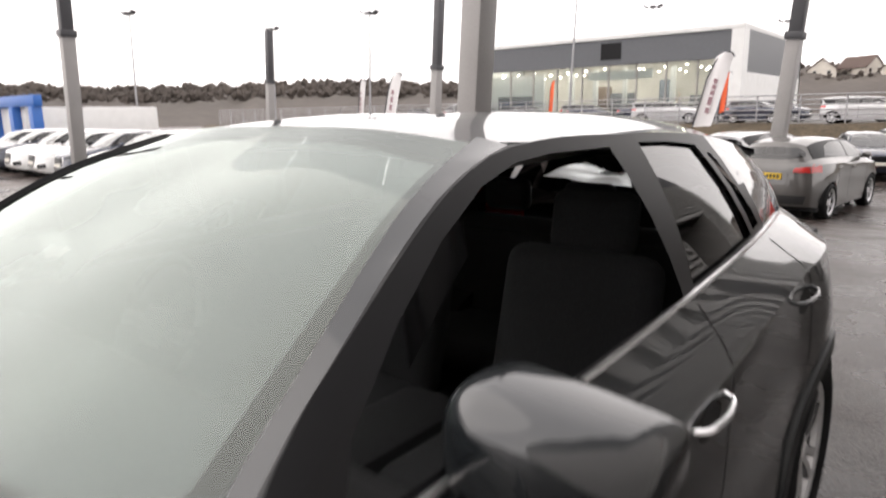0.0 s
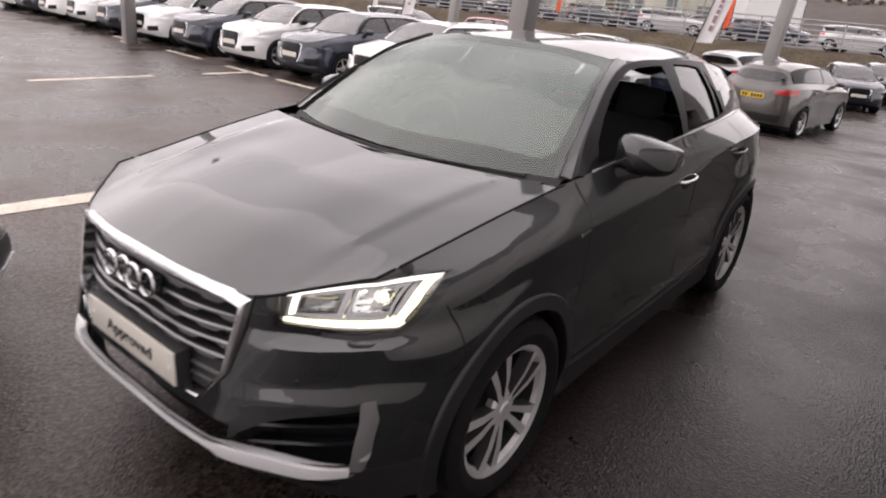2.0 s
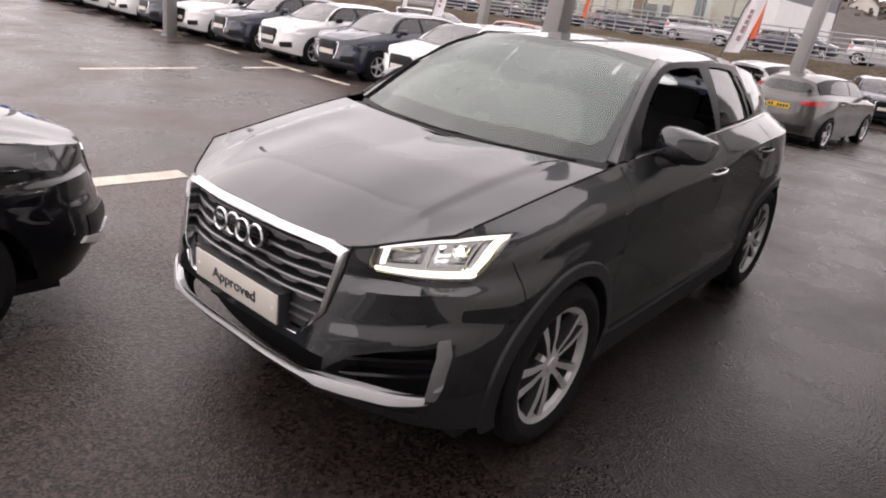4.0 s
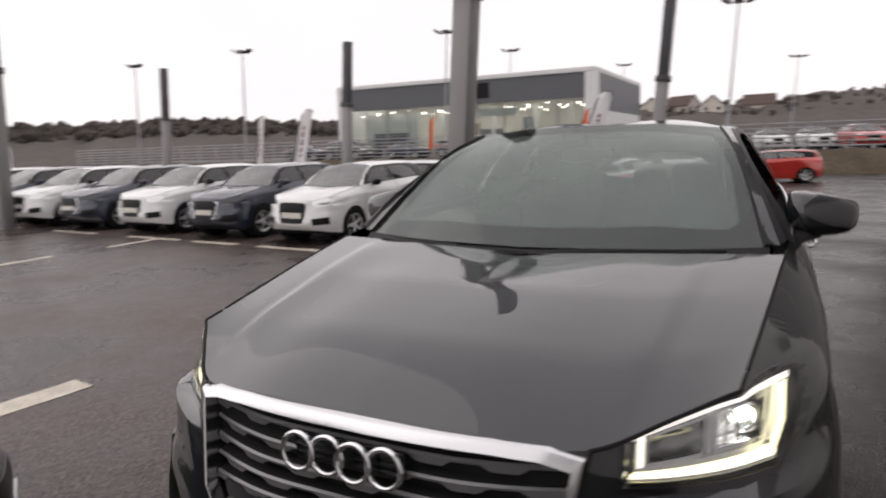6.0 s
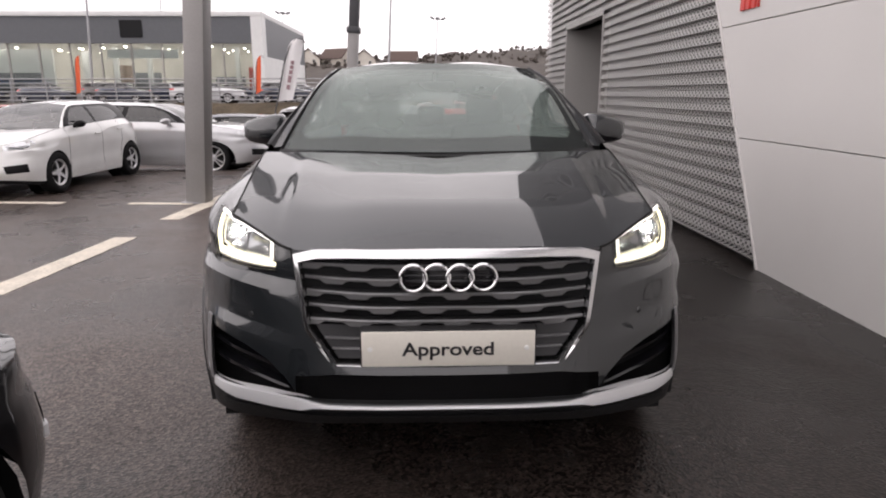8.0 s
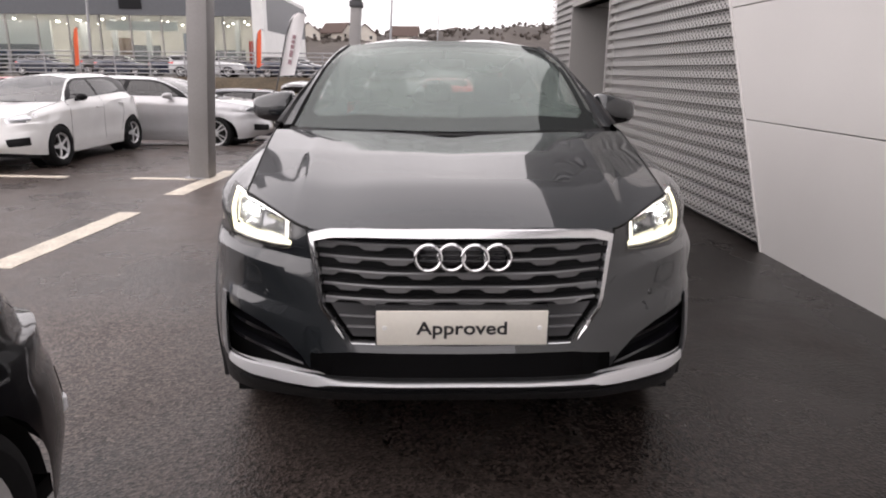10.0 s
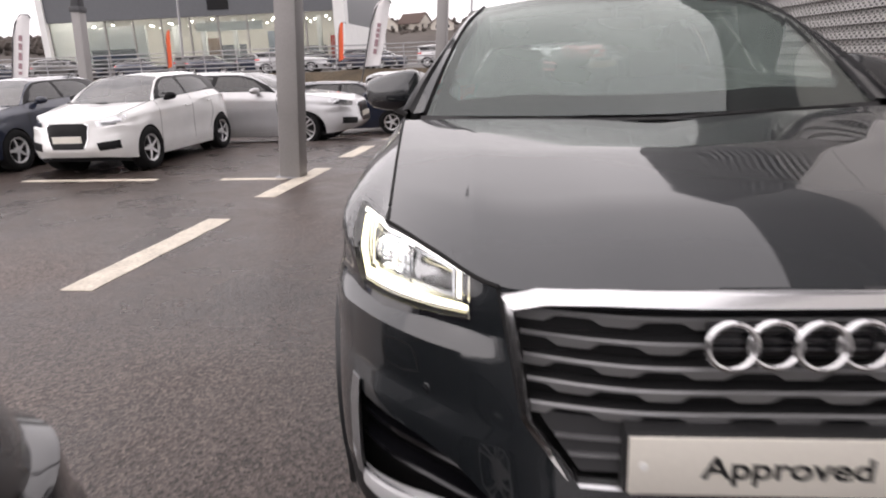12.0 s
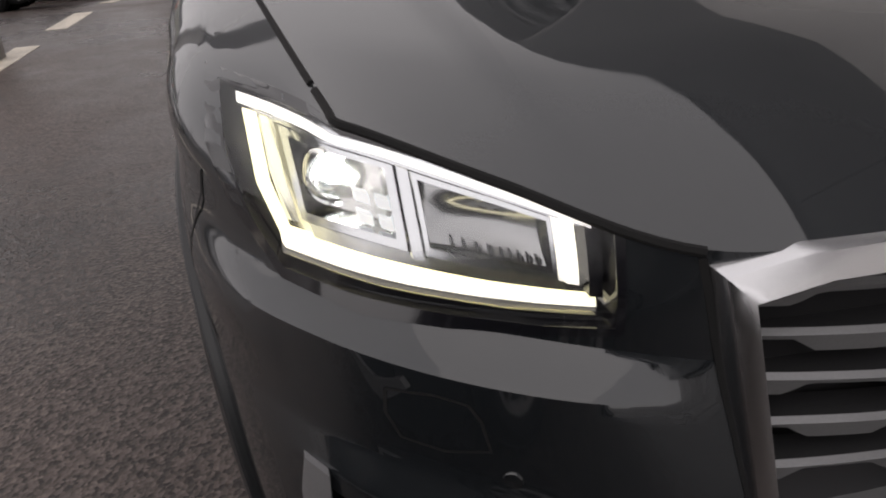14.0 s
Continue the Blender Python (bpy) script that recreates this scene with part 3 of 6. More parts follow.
# ---- the place: ground, building, markings ----
def asphalt():
    m = material("wet_asphalt", (0.070, 0.064, 0.062), 0.55)
    n, l = m.node_tree.nodes, m.node_tree.links
    b = n["Principled BSDF"]
    b.inputs["Specular IOR Level"].default_value = 0.3
    co = n.new("ShaderNodeTexCoord")
    vor = n.new("ShaderNodeTexVoronoi")
    vor.inputs["Scale"].default_value = 95
    big = n.new("ShaderNodeTexNoise")
    big.inputs["Scale"].default_value = 0.6
    big.inputs["Detail"].default_value = 8
    big.inputs["Roughness"].default_value = 0.62
    fine = n.new("ShaderNodeTexNoise")
    fine.inputs["Scale"].default_value = 38
    fine.inputs["Detail"].default_value = 6
    for t in (vor, big, fine):
        l.new(co.outputs["Object"], t.inputs["Vector"])
    ramp = n.new("ShaderNodeValToRGB")
    e = ramp.color_ramp.elements
    e[0].position, e[0].color = 0.22, (0.0135, 0.0106, 0.0094, 1)
    e[1].position, e[1].color = 0.88, (0.072, 0.0565, 0.0500, 1)
    l.new(vor.outputs["Color"], ramp.inputs["Fac"])
    wet = n.new("ShaderNodeMapRange")
    wet.inputs["From Min"].default_value = 0.38
    wet.inputs["From Max"].default_value = 0.62
    wet.inputs["To Min"].default_value = 0.5
    wet.inputs["To Max"].default_value = 1.3
    l.new(big.outputs["Fac"], wet.inputs["Value"])
    fm = n.new("ShaderNodeMapRange")
    fm.inputs["From Min"].default_value = 0.3
    fm.inputs["From Max"].default_value = 0.7
    fm.inputs["To Min"].default_value = 0.72
    fm.inputs["To Max"].default_value = 1.28
    l.new(fine.outputs["Fac"], fm.inputs["Value"])
    mu = n.new("ShaderNodeMath")
    mu.operation = "MULTIPLY"
    l.new(wet.outputs["Result"], mu.inputs[0])
    l.new(fm.outputs["Result"], mu.inputs[1])
    vm = n.new("ShaderNodeVectorMath")
    vm.operation = "SCALE"
    # the base colour darkens with x towards the building, along a ragged edge
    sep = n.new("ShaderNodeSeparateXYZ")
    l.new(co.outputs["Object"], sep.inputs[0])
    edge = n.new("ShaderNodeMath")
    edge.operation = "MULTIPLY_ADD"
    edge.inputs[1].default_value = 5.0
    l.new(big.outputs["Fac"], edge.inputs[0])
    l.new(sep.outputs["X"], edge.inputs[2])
    x_tone = n.new("ShaderNodeMapRange")
    x_tone.inputs["From Min"].default_value = 0.6
    x_tone.inputs["From Max"].default_value = 4.2
    x_tone.inputs["To Min"].default_value = 2.0
    x_tone.inputs["To Max"].default_value = 0.40
    l.new(edge.outputs[0], x_tone.inputs["Value"])
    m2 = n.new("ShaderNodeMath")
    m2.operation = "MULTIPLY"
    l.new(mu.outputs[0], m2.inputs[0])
    l.new(x_tone.outputs["Result"], m2.inputs[1])
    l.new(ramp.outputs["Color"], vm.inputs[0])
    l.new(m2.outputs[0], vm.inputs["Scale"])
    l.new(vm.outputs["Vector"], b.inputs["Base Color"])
    rr = n.new("ShaderNodeMapRange")
    rr.inputs["From Min"].default_value = 0.36
    rr.inputs["From Max"].default_value = 0.64
    rr.inputs["To Min"].default_value = 0.17
    rr.inputs["To Max"].default_value = 0.50
    l.new(big.outputs["Fac"], rr.inputs["Value"])
    l.new(rr.outputs["Result"], b.inputs["Roughness"])
    bp = n.new("ShaderNodeBump")
    bp.inputs["Strength"].default_value = 0.45
    bp.inputs["Distance"].default_value = 0.005
    l.new(vor.outputs["Distance"], bp.inputs["Height"])
    l.new(bp.outputs["Normal"], b.inputs["Normal"])
    return m


ASPHALT = asphalt()
LINE_PAINT = material("worn_line_paint", (0.62, 0.56, 0.47), 0.55, grain=0.25, grain_scale=45, stain=0.22, stain_scale=5, bump=0.4, bump_scale=120)
UPPER = material("dark_upper_cladding", (0.085, 0.086, 0.09), 0.4, grain=0.05, grain_scale=60, stain=0.08, stain_scale=0.8)
PANEL = material("white_cladding", (0.56, 0.545, 0.53), 0.42, grain=0.02, grain_scale=150, stain=0.05, stain_scale=0.9, rough_var=0.06)
COLUMN = material("column_grey", (0.26, 0.25, 0.245), 0.5, 0.2, grain=0.06, grain_scale=40, stain=0.1, stain_scale=2)
COLUMN_DARK = material("column_head_dark", (0.05, 0.05, 0.055), 0.5, grain=0.1)
STEEL = material("galvanised_steel", (0.33, 0.33, 0.34), 0.45, 0.7, grain=0.1, grain_scale=60)
SIGN_RED = material("sign_red", (0.55, 0.03, 0.02), 0.4)


def perforated():
    """Ribbed metal with small round holes that show the dark behind."""
    m = bpy.data.materials.new("perforated_metal")
    m.use_nodes = True
    n, l = m.node_tree.nodes, m.node_tree.links
    b = n["Principled BSDF"]
    b.inputs["Base Color"].default_value = (0.40, 0.392, 0.38, 1)
    b.inputs["Metallic"].default_value = 0.35
    b.inputs["Roughness"].default_value = 0.45
    co = n.new("ShaderNodeTexCoord")
    sep = n.new("ShaderNodeSeparateXYZ")
    l.new(co.outputs["Object"], sep.inputs["Vector"])

    def math_node(op, a, c=None):
        k = n.new("ShaderNodeMath")
        k.operation = op
        for s, v in enumerate((a, c)):
            if v is None:
                continue
            if isinstance(v, float):
                k.inputs[s].default_value = v
            else:
                l.new(v, k.inputs[s])
        return k.outputs[0]
    # two square grids of dots, one shifted by half a step
    step = 0.047
    hits = []
    for off in (0.0, 0.5):
        u = math_node("SUBTRACT", math_node("FRACT", math_node("ADD", math_node("DIVIDE", sep.outputs["Y"], 0.082), off)), 0.5)
        v = math_node("SUBTRACT", math_node("FRACT", math_node("ADD", math_node("DIVIDE", sep.outputs["Z"], step), off)), 0.5)
        d = math_node("ADD", math_node("MULTIPLY", u, u), math_node("MULTIPLY", v, v))
        hits.append(math_node("LESS_THAN", d, 0.055))
    mask = math_node("MAXIMUM", hits[0], hits[1])
    t = n.new("ShaderNodeBsdfTransparent")
    mix = n.new("ShaderNodeMixShader")
    l.new(mask, mix.inputs["Fac"])
    l.new(b.outputs["BSDF"], mix.inputs[1])
    l.new(t.outputs["BSDF"], mix.inputs[2])
    l.new(mix.outputs["Shader"], n["Material Output"].inputs["Surface"])
    return m


PERFORATED = perforated()

def fall(y):
    """Height of the lot, which dips a little beyond the row of cars."""
    t = min(1.0, max(0.0, (y - 9.0) / 5.5))
    return -0.38 * t * t * (3 - 2 * t)


g = bmesh.new()
xs = [-900, -300, -100, -60, -40, -25, -12, -6, -2, 2, 6, 12, 30, 100, 300, 900]
ys = [-900, -200, -60, -20, -8, -2, 3, 8, 9, 9.8, 10.6, 11.4, 12.2, 13, 13.8, 14.6, 22, 33, 60, 120, 300, 900]
sheet(g, [[Vector((x, y, fall(y))) for x in xs] for y in ys])
solo("ground", g, ASPHALT, "dark wet asphalt forecourt with patches, darker towards the building", "ground", kind="structure")

SITE = Matrix.Rotation(radians(-4.6), 4, "Z")


def line_mark(a, b, w, name="parking_line"):
    """A painted dash from a to b on the ground, its ends a little ragged."""
    bm = bmesh.new()
    a, b = Vector((*a, 0)), Vector((*b, 0))
    d = (b - a).normalized()
    s = Vector((-d.y, d.x, 0)) * w / 2
    n = max(4, int((b - a).length / 0.15))
    rows = []
    for k in range(n + 1):
        p = a.lerp(b, k / n)
        j = Vector((random.uniform(-1, 1), random.uniform(-1, 1), 0)) * 0.006
        rows.append([p - s + j, p + j, p + s + j])
    for r in rows:
        for p in r:
            p.z = 0.004 + fall(p.y)
    sheet(bm, rows)
    r = bmesh.ops.extrude_face_region(bm, geom=list(bm.faces))
    for v in r["geom"]:
        if isinstance(v, bmesh.types.BMVert):
            v.co.z -= 0.004
    return solo(name, bm, LINE_PAINT, "worn cream painted dash on the asphalt", "road marking", group="parking lines", kind="structure", smooth=False)


for y0, y1 in ((-0.05, 1.46), (2.5, 4.3), (5.2, 6.95), (7.85, 9.0), (10.15, 11.1), (12.4, 13.6)):
    line_mark((-3.27 + 0.082 * y0, y0), (-3.27 + 0.082 * y1, y1), 0.22)
for y0, y1 in ((2.85, 4.75), (5.7, 6.7)):
    line_mark((-8.75 - 0.03 * (y0 - 2.85), y0), (-8.75 - 0.03 * (y1 - 2.85), y1), 0.13)
for x0, x1 in ((-6.4, -4.6), (-3.75, -2.95), (-7.95, -6.9), (-9.75, -7.98 - 0.35), (-12.3, -10.8), (-15.2, -13.6)):
    line_mark((x0, 6.0 - 0.075 * x0 + 0.03), (x1, 6.0 - 0.075 * x1 + 0.03), 0.12)

# the dealership building beside the car: white panels, then ribbed perforated metal, a recessed doorway
WX, TOP = 2.52, 6.4
SLANT = 0.55


def seam(z):
    return 2.93 + SLANT * z


wall_core = bmesh.new()
prism(wall_core, [(-14, 0), (7.75, 0), (7.75, 2.42), (10.2, 2.42), (10.2, -.5), (12.1, -.5), (12.1, TOP), (-14, TOP)], "x", WX + 0.10, WX + 0.32)
box(wall_core, WX + 0.32, WX + 12, 11.9, 12.1, -.5, TOP)
box(wall_core, WX + 0.32, WX + 12, -14, -13.8, 0, TOP)
wall_east = solo("wall_east", wall_core, material("dark_backing", (0.045, 0.045, 0.045), 0.8, grain=0.1), "dark wall behind the cladding of a car dealership", "wall", kind="structure", smooth=False)

levels = [-0.03, 0.98, 1.88, 2.80, 3.72, 4.64, TOP]
joints = [-14, -11, -8, -5, -2.2, 0.62]
for z0, z1 in zip(levels, levels[1:]):
    edges = [j for j in joints] + [None]
    for a, b in zip(edges, edges[1:]):
        gap = 0.0035
        if b is None:
            pts = [(a + gap, z0 + gap), (seam(z0) - 0.01, z0 + gap), (seam(z1) - 0.01, z1 - gap), (a + gap, z1 - gap)]
        else:
            pts = [(a + gap, z0 + gap), (b - gap, z0 + gap), (b - gap, z1 - gap), (a + gap, z1 - gap)]
        bm = bmesh.new()
        prism(bm, pts, "x", WX, WX + 0.09)
        bmesh.ops.bevel(bm, geom=list(bm.edges), offset=0.003, segments=1, affect="EDGES")
        part("panel", bm, PANEL if z0 < 3.7 else UPPER, wall_east)

ribs = bmesh.new()
P = 0.118
k = 0
prof = []
while k * P < TOP:
    for dx, dz in ((0.0, 0.0), (0.006, 0.058), (0.058, 0.066), (0.058, 0.106)):
        prof.append((WX + dx, min(TOP, k * P + dz)))
    k += 1
for y_a, y_b, z_lo, z_hi in ((None, 7.75, 0.02, TOP), (7.75, 10.2, 2.47, TOP), (10.2, 12.15, 0.02, TOP)):
    rows = []
    for x, z in prof:
        if z < z_lo - 0.01 or z > z_hi:
            continue
        a = seam(z) + 0.01 if y_a is None else y_a
        rows.append([Vector((x, a + (y_b - a) * t, z)) for t in (0, 0.34, 0.67, 1)] if a < y_b else [Vector((x, y_b, z))] * 4)
    sheet(ribs, rows)
for f in ribs.faces:
    f.material_index = 1 if f.calc_center_median().z > 3.75 else 0
part("ribbed_cladding", ribs, [PERFORATED, UPPER], wall_east, "ribbed perforated grey metal cladding", smooth=False)
trim = bmesh.new()
prism(trim, [(seam(0) - 0.012, 0), (seam(0) + 0.012, 0), (seam(TOP) + 0.012, TOP), (seam(TOP) - 0.012, TOP)], "x", WX - 0.012, WX + 0.09)
part("edge_trim", trim, PANEL, wall_east)
trim = bmesh.new()
box(trim, WX - 0.01, WX + 1.1, 7.75, 7.79, 0, 2.47, 0.004)
box(trim, WX - 0.01, WX + 1.1, 10.16, 10.2, 0, 2.47, 0.004)
box(trim, WX - 0.01, WX + 1.1, 7.75, 10.2, 2.42, 2.47, 0.004)
box(trim, WX + 1.1, WX + 1.2, 7.7, 10.3, 0, 2.5)
part("door_recess", trim, material("recess_grey", (0.30, 0.29, 0.28), 0.5, grain=0.04), wall_east, "plain grey lining of a recessed doorway", smooth=False)
door = bmesh.new()
box(door, WX + 1.06, WX + 1.095, 7.9, 8.95, 0.03, 2.3, 0.006)
box(door, WX + 1.06, WX + 1.095, 8.99, 10.05, 0.03, 2.3, 0.006)
part("door_leaf", door, material("door_grey", (0.2, 0.2, 0.2), 0.45, grain=0.04), wall_east, "", smooth=False)
roof_deck = bmesh.new()
box(roof_deck, WX + 0.05, WX + 12, -14, 12.1, TOP, TOP + 0.25, 0.02)
solo("roof", roof_deck, COLUMN_DARK, "flat roof deck of the dealership", "roof", kind="structure", smooth=False)
sign = bmesh.new()
for k, (w, h) in enumerate(((0.07, 0.13), (0.06, 0.10), (0.06, 0.13), (0.025, 0.13))):
    y = 3.62 - k * 0.088
    box(sign, WX - 0.018, WX, y - w, y, 1.98, 1.98 + h, 0.004)
sign_ob = solo("wall_sign", sign, SIGN_RED, "small red sign bars under four bright rings on white cladding", "sign", smooth=False)
for k in range(4):
    bm = bmesh.new()
    pts = [Vector((WX - 0.02, 3.60 - k * 0.085 + 0.055 * math.cos(t), 2.24 + 0.055 * math.sin(t))) for t in (2 * math.pi * q / 28 for q in range(28))]
    tube(bm, pts, 0.008, 6, True)
    part("ring", bm, CHROME, sign_ob, "bright ring")

# columns that stand in the lot
def column(x, y, h=5.2, w=0.25):
    ob = thing("column", "square grey steel column with a dark head", "column", Matrix.Translation((x, y, fall(y) - 0.01)) @ Matrix.Rotation(radians(4.2), 4, "Y") @ SITE, group="lot columns")
    bm = bmesh.new()
    box(bm, -w / 2, w / 2, -w / 2, w / 2, 0, h * 0.62, 0.012)
    part("shaft", bm, COLUMN, ob)
    bm = bmesh.new()
    box(bm, -w / 2 + 0.01, w / 2 - 0.01, -w / 2 + 0.01, w / 2 - 0.01, h * 0.62, h, 0.012)
    box(bm, -w / 2 - 0.03, w / 2 + 0.03, -w / 2 - 0.03, w / 2 + 0.03, h * 0.62 - 0.02, h * 0.62 + 0.12, 0.01)
    part("head", bm, COLUMN_DARK, ob)
    bm = bmesh.new()
    box(bm, -w / 2 - 0.04, w / 2 + 0.04, -w / 2 - 0.04, w / 2 + 0.04, 0, 0.02, 0.004)
    part("base_plate", bm, STEEL, ob)
    return ob


for x, y in ((-2.92, 6.42), (-13.76, 6.85), (-2.0, 15.2), (-11.8, 16.3), (-21.0, 17.0), (-24.4, 8.0)):
    column(x, y)


# ---- the grey crossover ----
def hero_car():
    car = thing("crossover_car", "dark grey metallic compact crossover on wet asphalt, daytime lights lit", "car")
    flank, bonnet, screen, pillar, roof, cabin, tail = skin(10, 6)
    whole = bmesh.new()
    for b in (flank, bonnet, screen, pillar, roof, cabin, tail):
        c = b.copy()
        merge(whole, c)
    tree = tree_of(whole)
    whole.free()

    # openings of the nose
    GR_O = [(0, .889), (.30, .886), (.41, .880), (.473, .866), (.437, .643), (.345, .527), (0, .521)]
    GR_I = [(0, .862), (.30, .860), (.395, .856), (.450, .843), (.421, .647), (.339, .538), (0, .533)]
    LAMP = [(.528, .8875), (.530, .803), (.60, .796), (.70, .795), (.780, .800), (.802, .850), (.813, .90), (.808, .9505), (.76, .9475), (.70, .9385), (.60, .9105)]
    INTAKE = [(.468, .447), (.50, .488), (.56, .533), (.64, .566), (.786, .606), (.782, .44), (.62, .425), (.468, .436)]
    LOWER = [(0, .510), (.345, .513), (.468, .500), (.468, .438), (0, .434)]
    front_side = lambda c: c.y < 0.75
    cut_out(flank, GR_I, "y", front_side).free()
    cover = cut_out(flank, LAMP, "y", front_side)
    merge(cover, cut_out(bonnet, LAMP, "y", front_side))
    cut_out(flank, INTAKE, "y", front_side).free()
    cut_out(flank, LOWER, "y", front_side).free()
    for c in ARCHES:
        cut_out(flank, arch_poly(c, 0.395), "x", lambda p: p.x > 0.5).free()
    # lower cladding of the flanks, from bumper to bumper
    SILL = [(1.24, .20), (3.04, .20), (3.04, .36), (2.9, .345), (1.4, .335), (1.24, .35)]
    # windows of the cabin side
    W1 = [(1.39, 1.135), (1.45, 1.205), (1.58, 1.283), (1.72, 1.355), (1.86, 1.412), (1.98, 1.440), (2.10, 1.449), (2.34, 1.450), (2.33, 1.152)]
    W2 = [(2.40, 1.163), (2.50, 1.453), (2.70, 1.446), (2.89, 1.430), (2.95, 1.182)]
    W3 = [(2.995, 1.19), (2.945, 1.405), (2.985, 1.402), (3.085, 1.195)]
    p1 = cut_out(cabin, W1, "x")
    p2 = cut_out(cabin, W2, "x")
    p3 = cut_out(cabin, W3, "x")
    for bm in (p1, p2, p3):
        for v in bm.verts:
            v.co.x -= 0.012
    REAR = [(0, 1.345), (.36, 1.335), (.50, 1.27), (.52, 1.20), (.30, 1.16), (0, 1.155)]
    p4 = cut_out(tail, REAR, "y")

    for bm in (flank, bonnet, roof, tail):
        mirror(bm)
    merge(flank, tail)
    for f in flank.faces:
        c = f.calc_center_median()
        f.material_index = 1 if c.z < .405 and (c.y < .46 or c.y > 3.82) else 0
    body = part("body", flank, [GREY_PAINT, PLASTIC], car, "", 30)
    part("bonnet", bonnet, GREY_PAINT, body, "", 30)
    part("roof_panel", roof, GREY_PAINT, body, "", 30)
    for f in cabin.faces:
        c = f.calc_center_median()
        f.material_index = 1 if c.y - 3.13 > -0.40 * (c.z - 1.18) else 0
    pair("window_surround", cabin, [SURROUND, GREY_PAINT], body, "black window surround and grey rear pillar", 30)
    pillar.faces.ensure_lookup_table()
    for k, f in enumerate(pillar.faces):
        f.material_index = 0 if k % 3 == 1 else 1
    pair("pillar", pillar, [GREY_PAINT, SURROUND], body, "", 30)
    mirror(screen)
    ws_tree = tree_of(screen)
    ob = part("windscreen", screen, SCREEN_GLASS, car, "greenish tinted windscreen", 60)
    ob.visible_shadow = False
    # dark printed border of the windscreen
    outline = [(0, 1.052), (.25, 1.075), (.5, 1.14), (.62, 1.19), (.705, 1.235), (.625, 1.60), (.535, 1.935), (.3, 1.935), (0, 1.925)]
    inner = [(0, 1.165), (.25, 1.182), (.5, 1.237), (.62, 1.275), (.650, 1.33), (.598, 1.60), (.515, 1.885), (.29, 1.908), (0, 1.898)]
    bm = laid(ws_tree, "z", ring(outline, inner)[:-1], -0.007, 0.0, 0.04)
    mirror(bm)
    part("screen_border", bm, SURROUND, ob)
    # pale film: haze, plus reflected brightness put in as diffuse colour
    bm = laid(ws_tree, "z", [inner], -0.020, 0, 0.04)
    mirror(bm)
    part("pale_haze_film", bm, PALE_HAZE, ob, "faint mist film inside the windscreen, paled to brighten it", 60).visible_shadow = False
    # panes; the near front window is wound down
    q = p1.copy()
    for v in q.verts:
        v.co.x = -v.co.x
    p1.free()
    for bm, name in ((q, "front_window"), (p2, "rear_window"), (p3, "quarter_window")):
        if name == "front_window":
            made = [part(name, bm, SIDE_GLASS, car, "", 60)]
        else:
            made = pair(name, bm, DARK_GLASS, car, "", 60)
        for o in made:
            o.visible_shadow = False
    mirror(p4)
    part("tailgate_window", p4, SIDE_GLASS, car, "", 60).visible_shadow = False

    # bright strip along the window line
    bm = bmesh.new()
    top = spline(LINES[-1], 10)
    line = [p for p in top if 1.29 < p.y < 3.5]
    tube(bm, [p + Vector((0.004, 0, 0.004)) for p in line], 0.0065, 6)
    pair("waistline_strip", bm, SATIN, body, "satin bright waistline strip")

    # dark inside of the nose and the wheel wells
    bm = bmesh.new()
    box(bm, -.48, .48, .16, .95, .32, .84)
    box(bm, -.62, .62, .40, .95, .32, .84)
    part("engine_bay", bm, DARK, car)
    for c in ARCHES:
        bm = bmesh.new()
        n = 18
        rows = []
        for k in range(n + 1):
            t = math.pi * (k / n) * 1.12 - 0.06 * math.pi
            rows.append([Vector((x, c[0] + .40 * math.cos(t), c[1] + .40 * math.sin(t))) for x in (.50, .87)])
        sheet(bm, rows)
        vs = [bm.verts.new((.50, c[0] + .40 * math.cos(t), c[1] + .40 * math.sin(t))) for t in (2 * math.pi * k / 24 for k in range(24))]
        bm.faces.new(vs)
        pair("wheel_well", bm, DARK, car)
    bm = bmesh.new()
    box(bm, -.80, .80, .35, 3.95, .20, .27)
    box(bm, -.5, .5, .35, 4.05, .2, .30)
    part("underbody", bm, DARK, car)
    # arch lips and sills
    for c in ARCHES:
        bm = bmesh.new()
        n = 26
        rows = []
        for k in range(n + 1):
            t = math.pi * (1.17 * k / n - 0.085)
            row = []
            for r, o in ((.386, -.03), (.388, .010), (.391, .0135), (.440, .0115), (.444, .008), (.447, -.004)):
                y, z = c[0] + r * math.cos(t), c[1] + r * math.sin(t)
                p = land(tree, "x", y, max(.27, z))
                row.append(Vector((p.x + o, y, z)))
            rows.append(row)
        sheet(bm, rows)
        pair("arch_trim", bm, ARCH_TRIM, body, "grey arch trim", 28)
    bm = laid(tree, "x", [SILL], 0.014, 0.03, 0.06)
    pair("sill_trim", bm, PLASTIC, body, "matt dark sill trim")

    # shut lines, filler cap, handles
    for line, w in (([(1.22, .36), (1.235, .6), (1.245, .95), (1.235, 1.09)], .007), ([(2.36, .36), (2.36, .8), (2.375, 1.13)], .007),
                    ([(2.99, .42), (3.02, .6), (3.12, .80), (3.14, 1.0), (3.09, 1.15)], .007), ([(1.24, .365), (2.0, .36), (2.98, .40)], .007),
                    ([(.455, .655), (.50, .672), (.53, .70), (.505, .80), (.47, .868)], .005)):
        pair("shut_line", laid(tree, "x", band(line, w), 0.0012, 0, 0.04), SHUT, body)
    edge = spline(LINES[-1], 10)
    for lo, hi, r in ((.40, 1.17, .0042), (.098, .40, .0045)):
        bm = bmesh.new()
        tube(bm, [p + Vector((.001, -.001, -.001)) for p in edge if lo - .004 <= p.y <= hi + .004 and p.x > .47], r, 6)
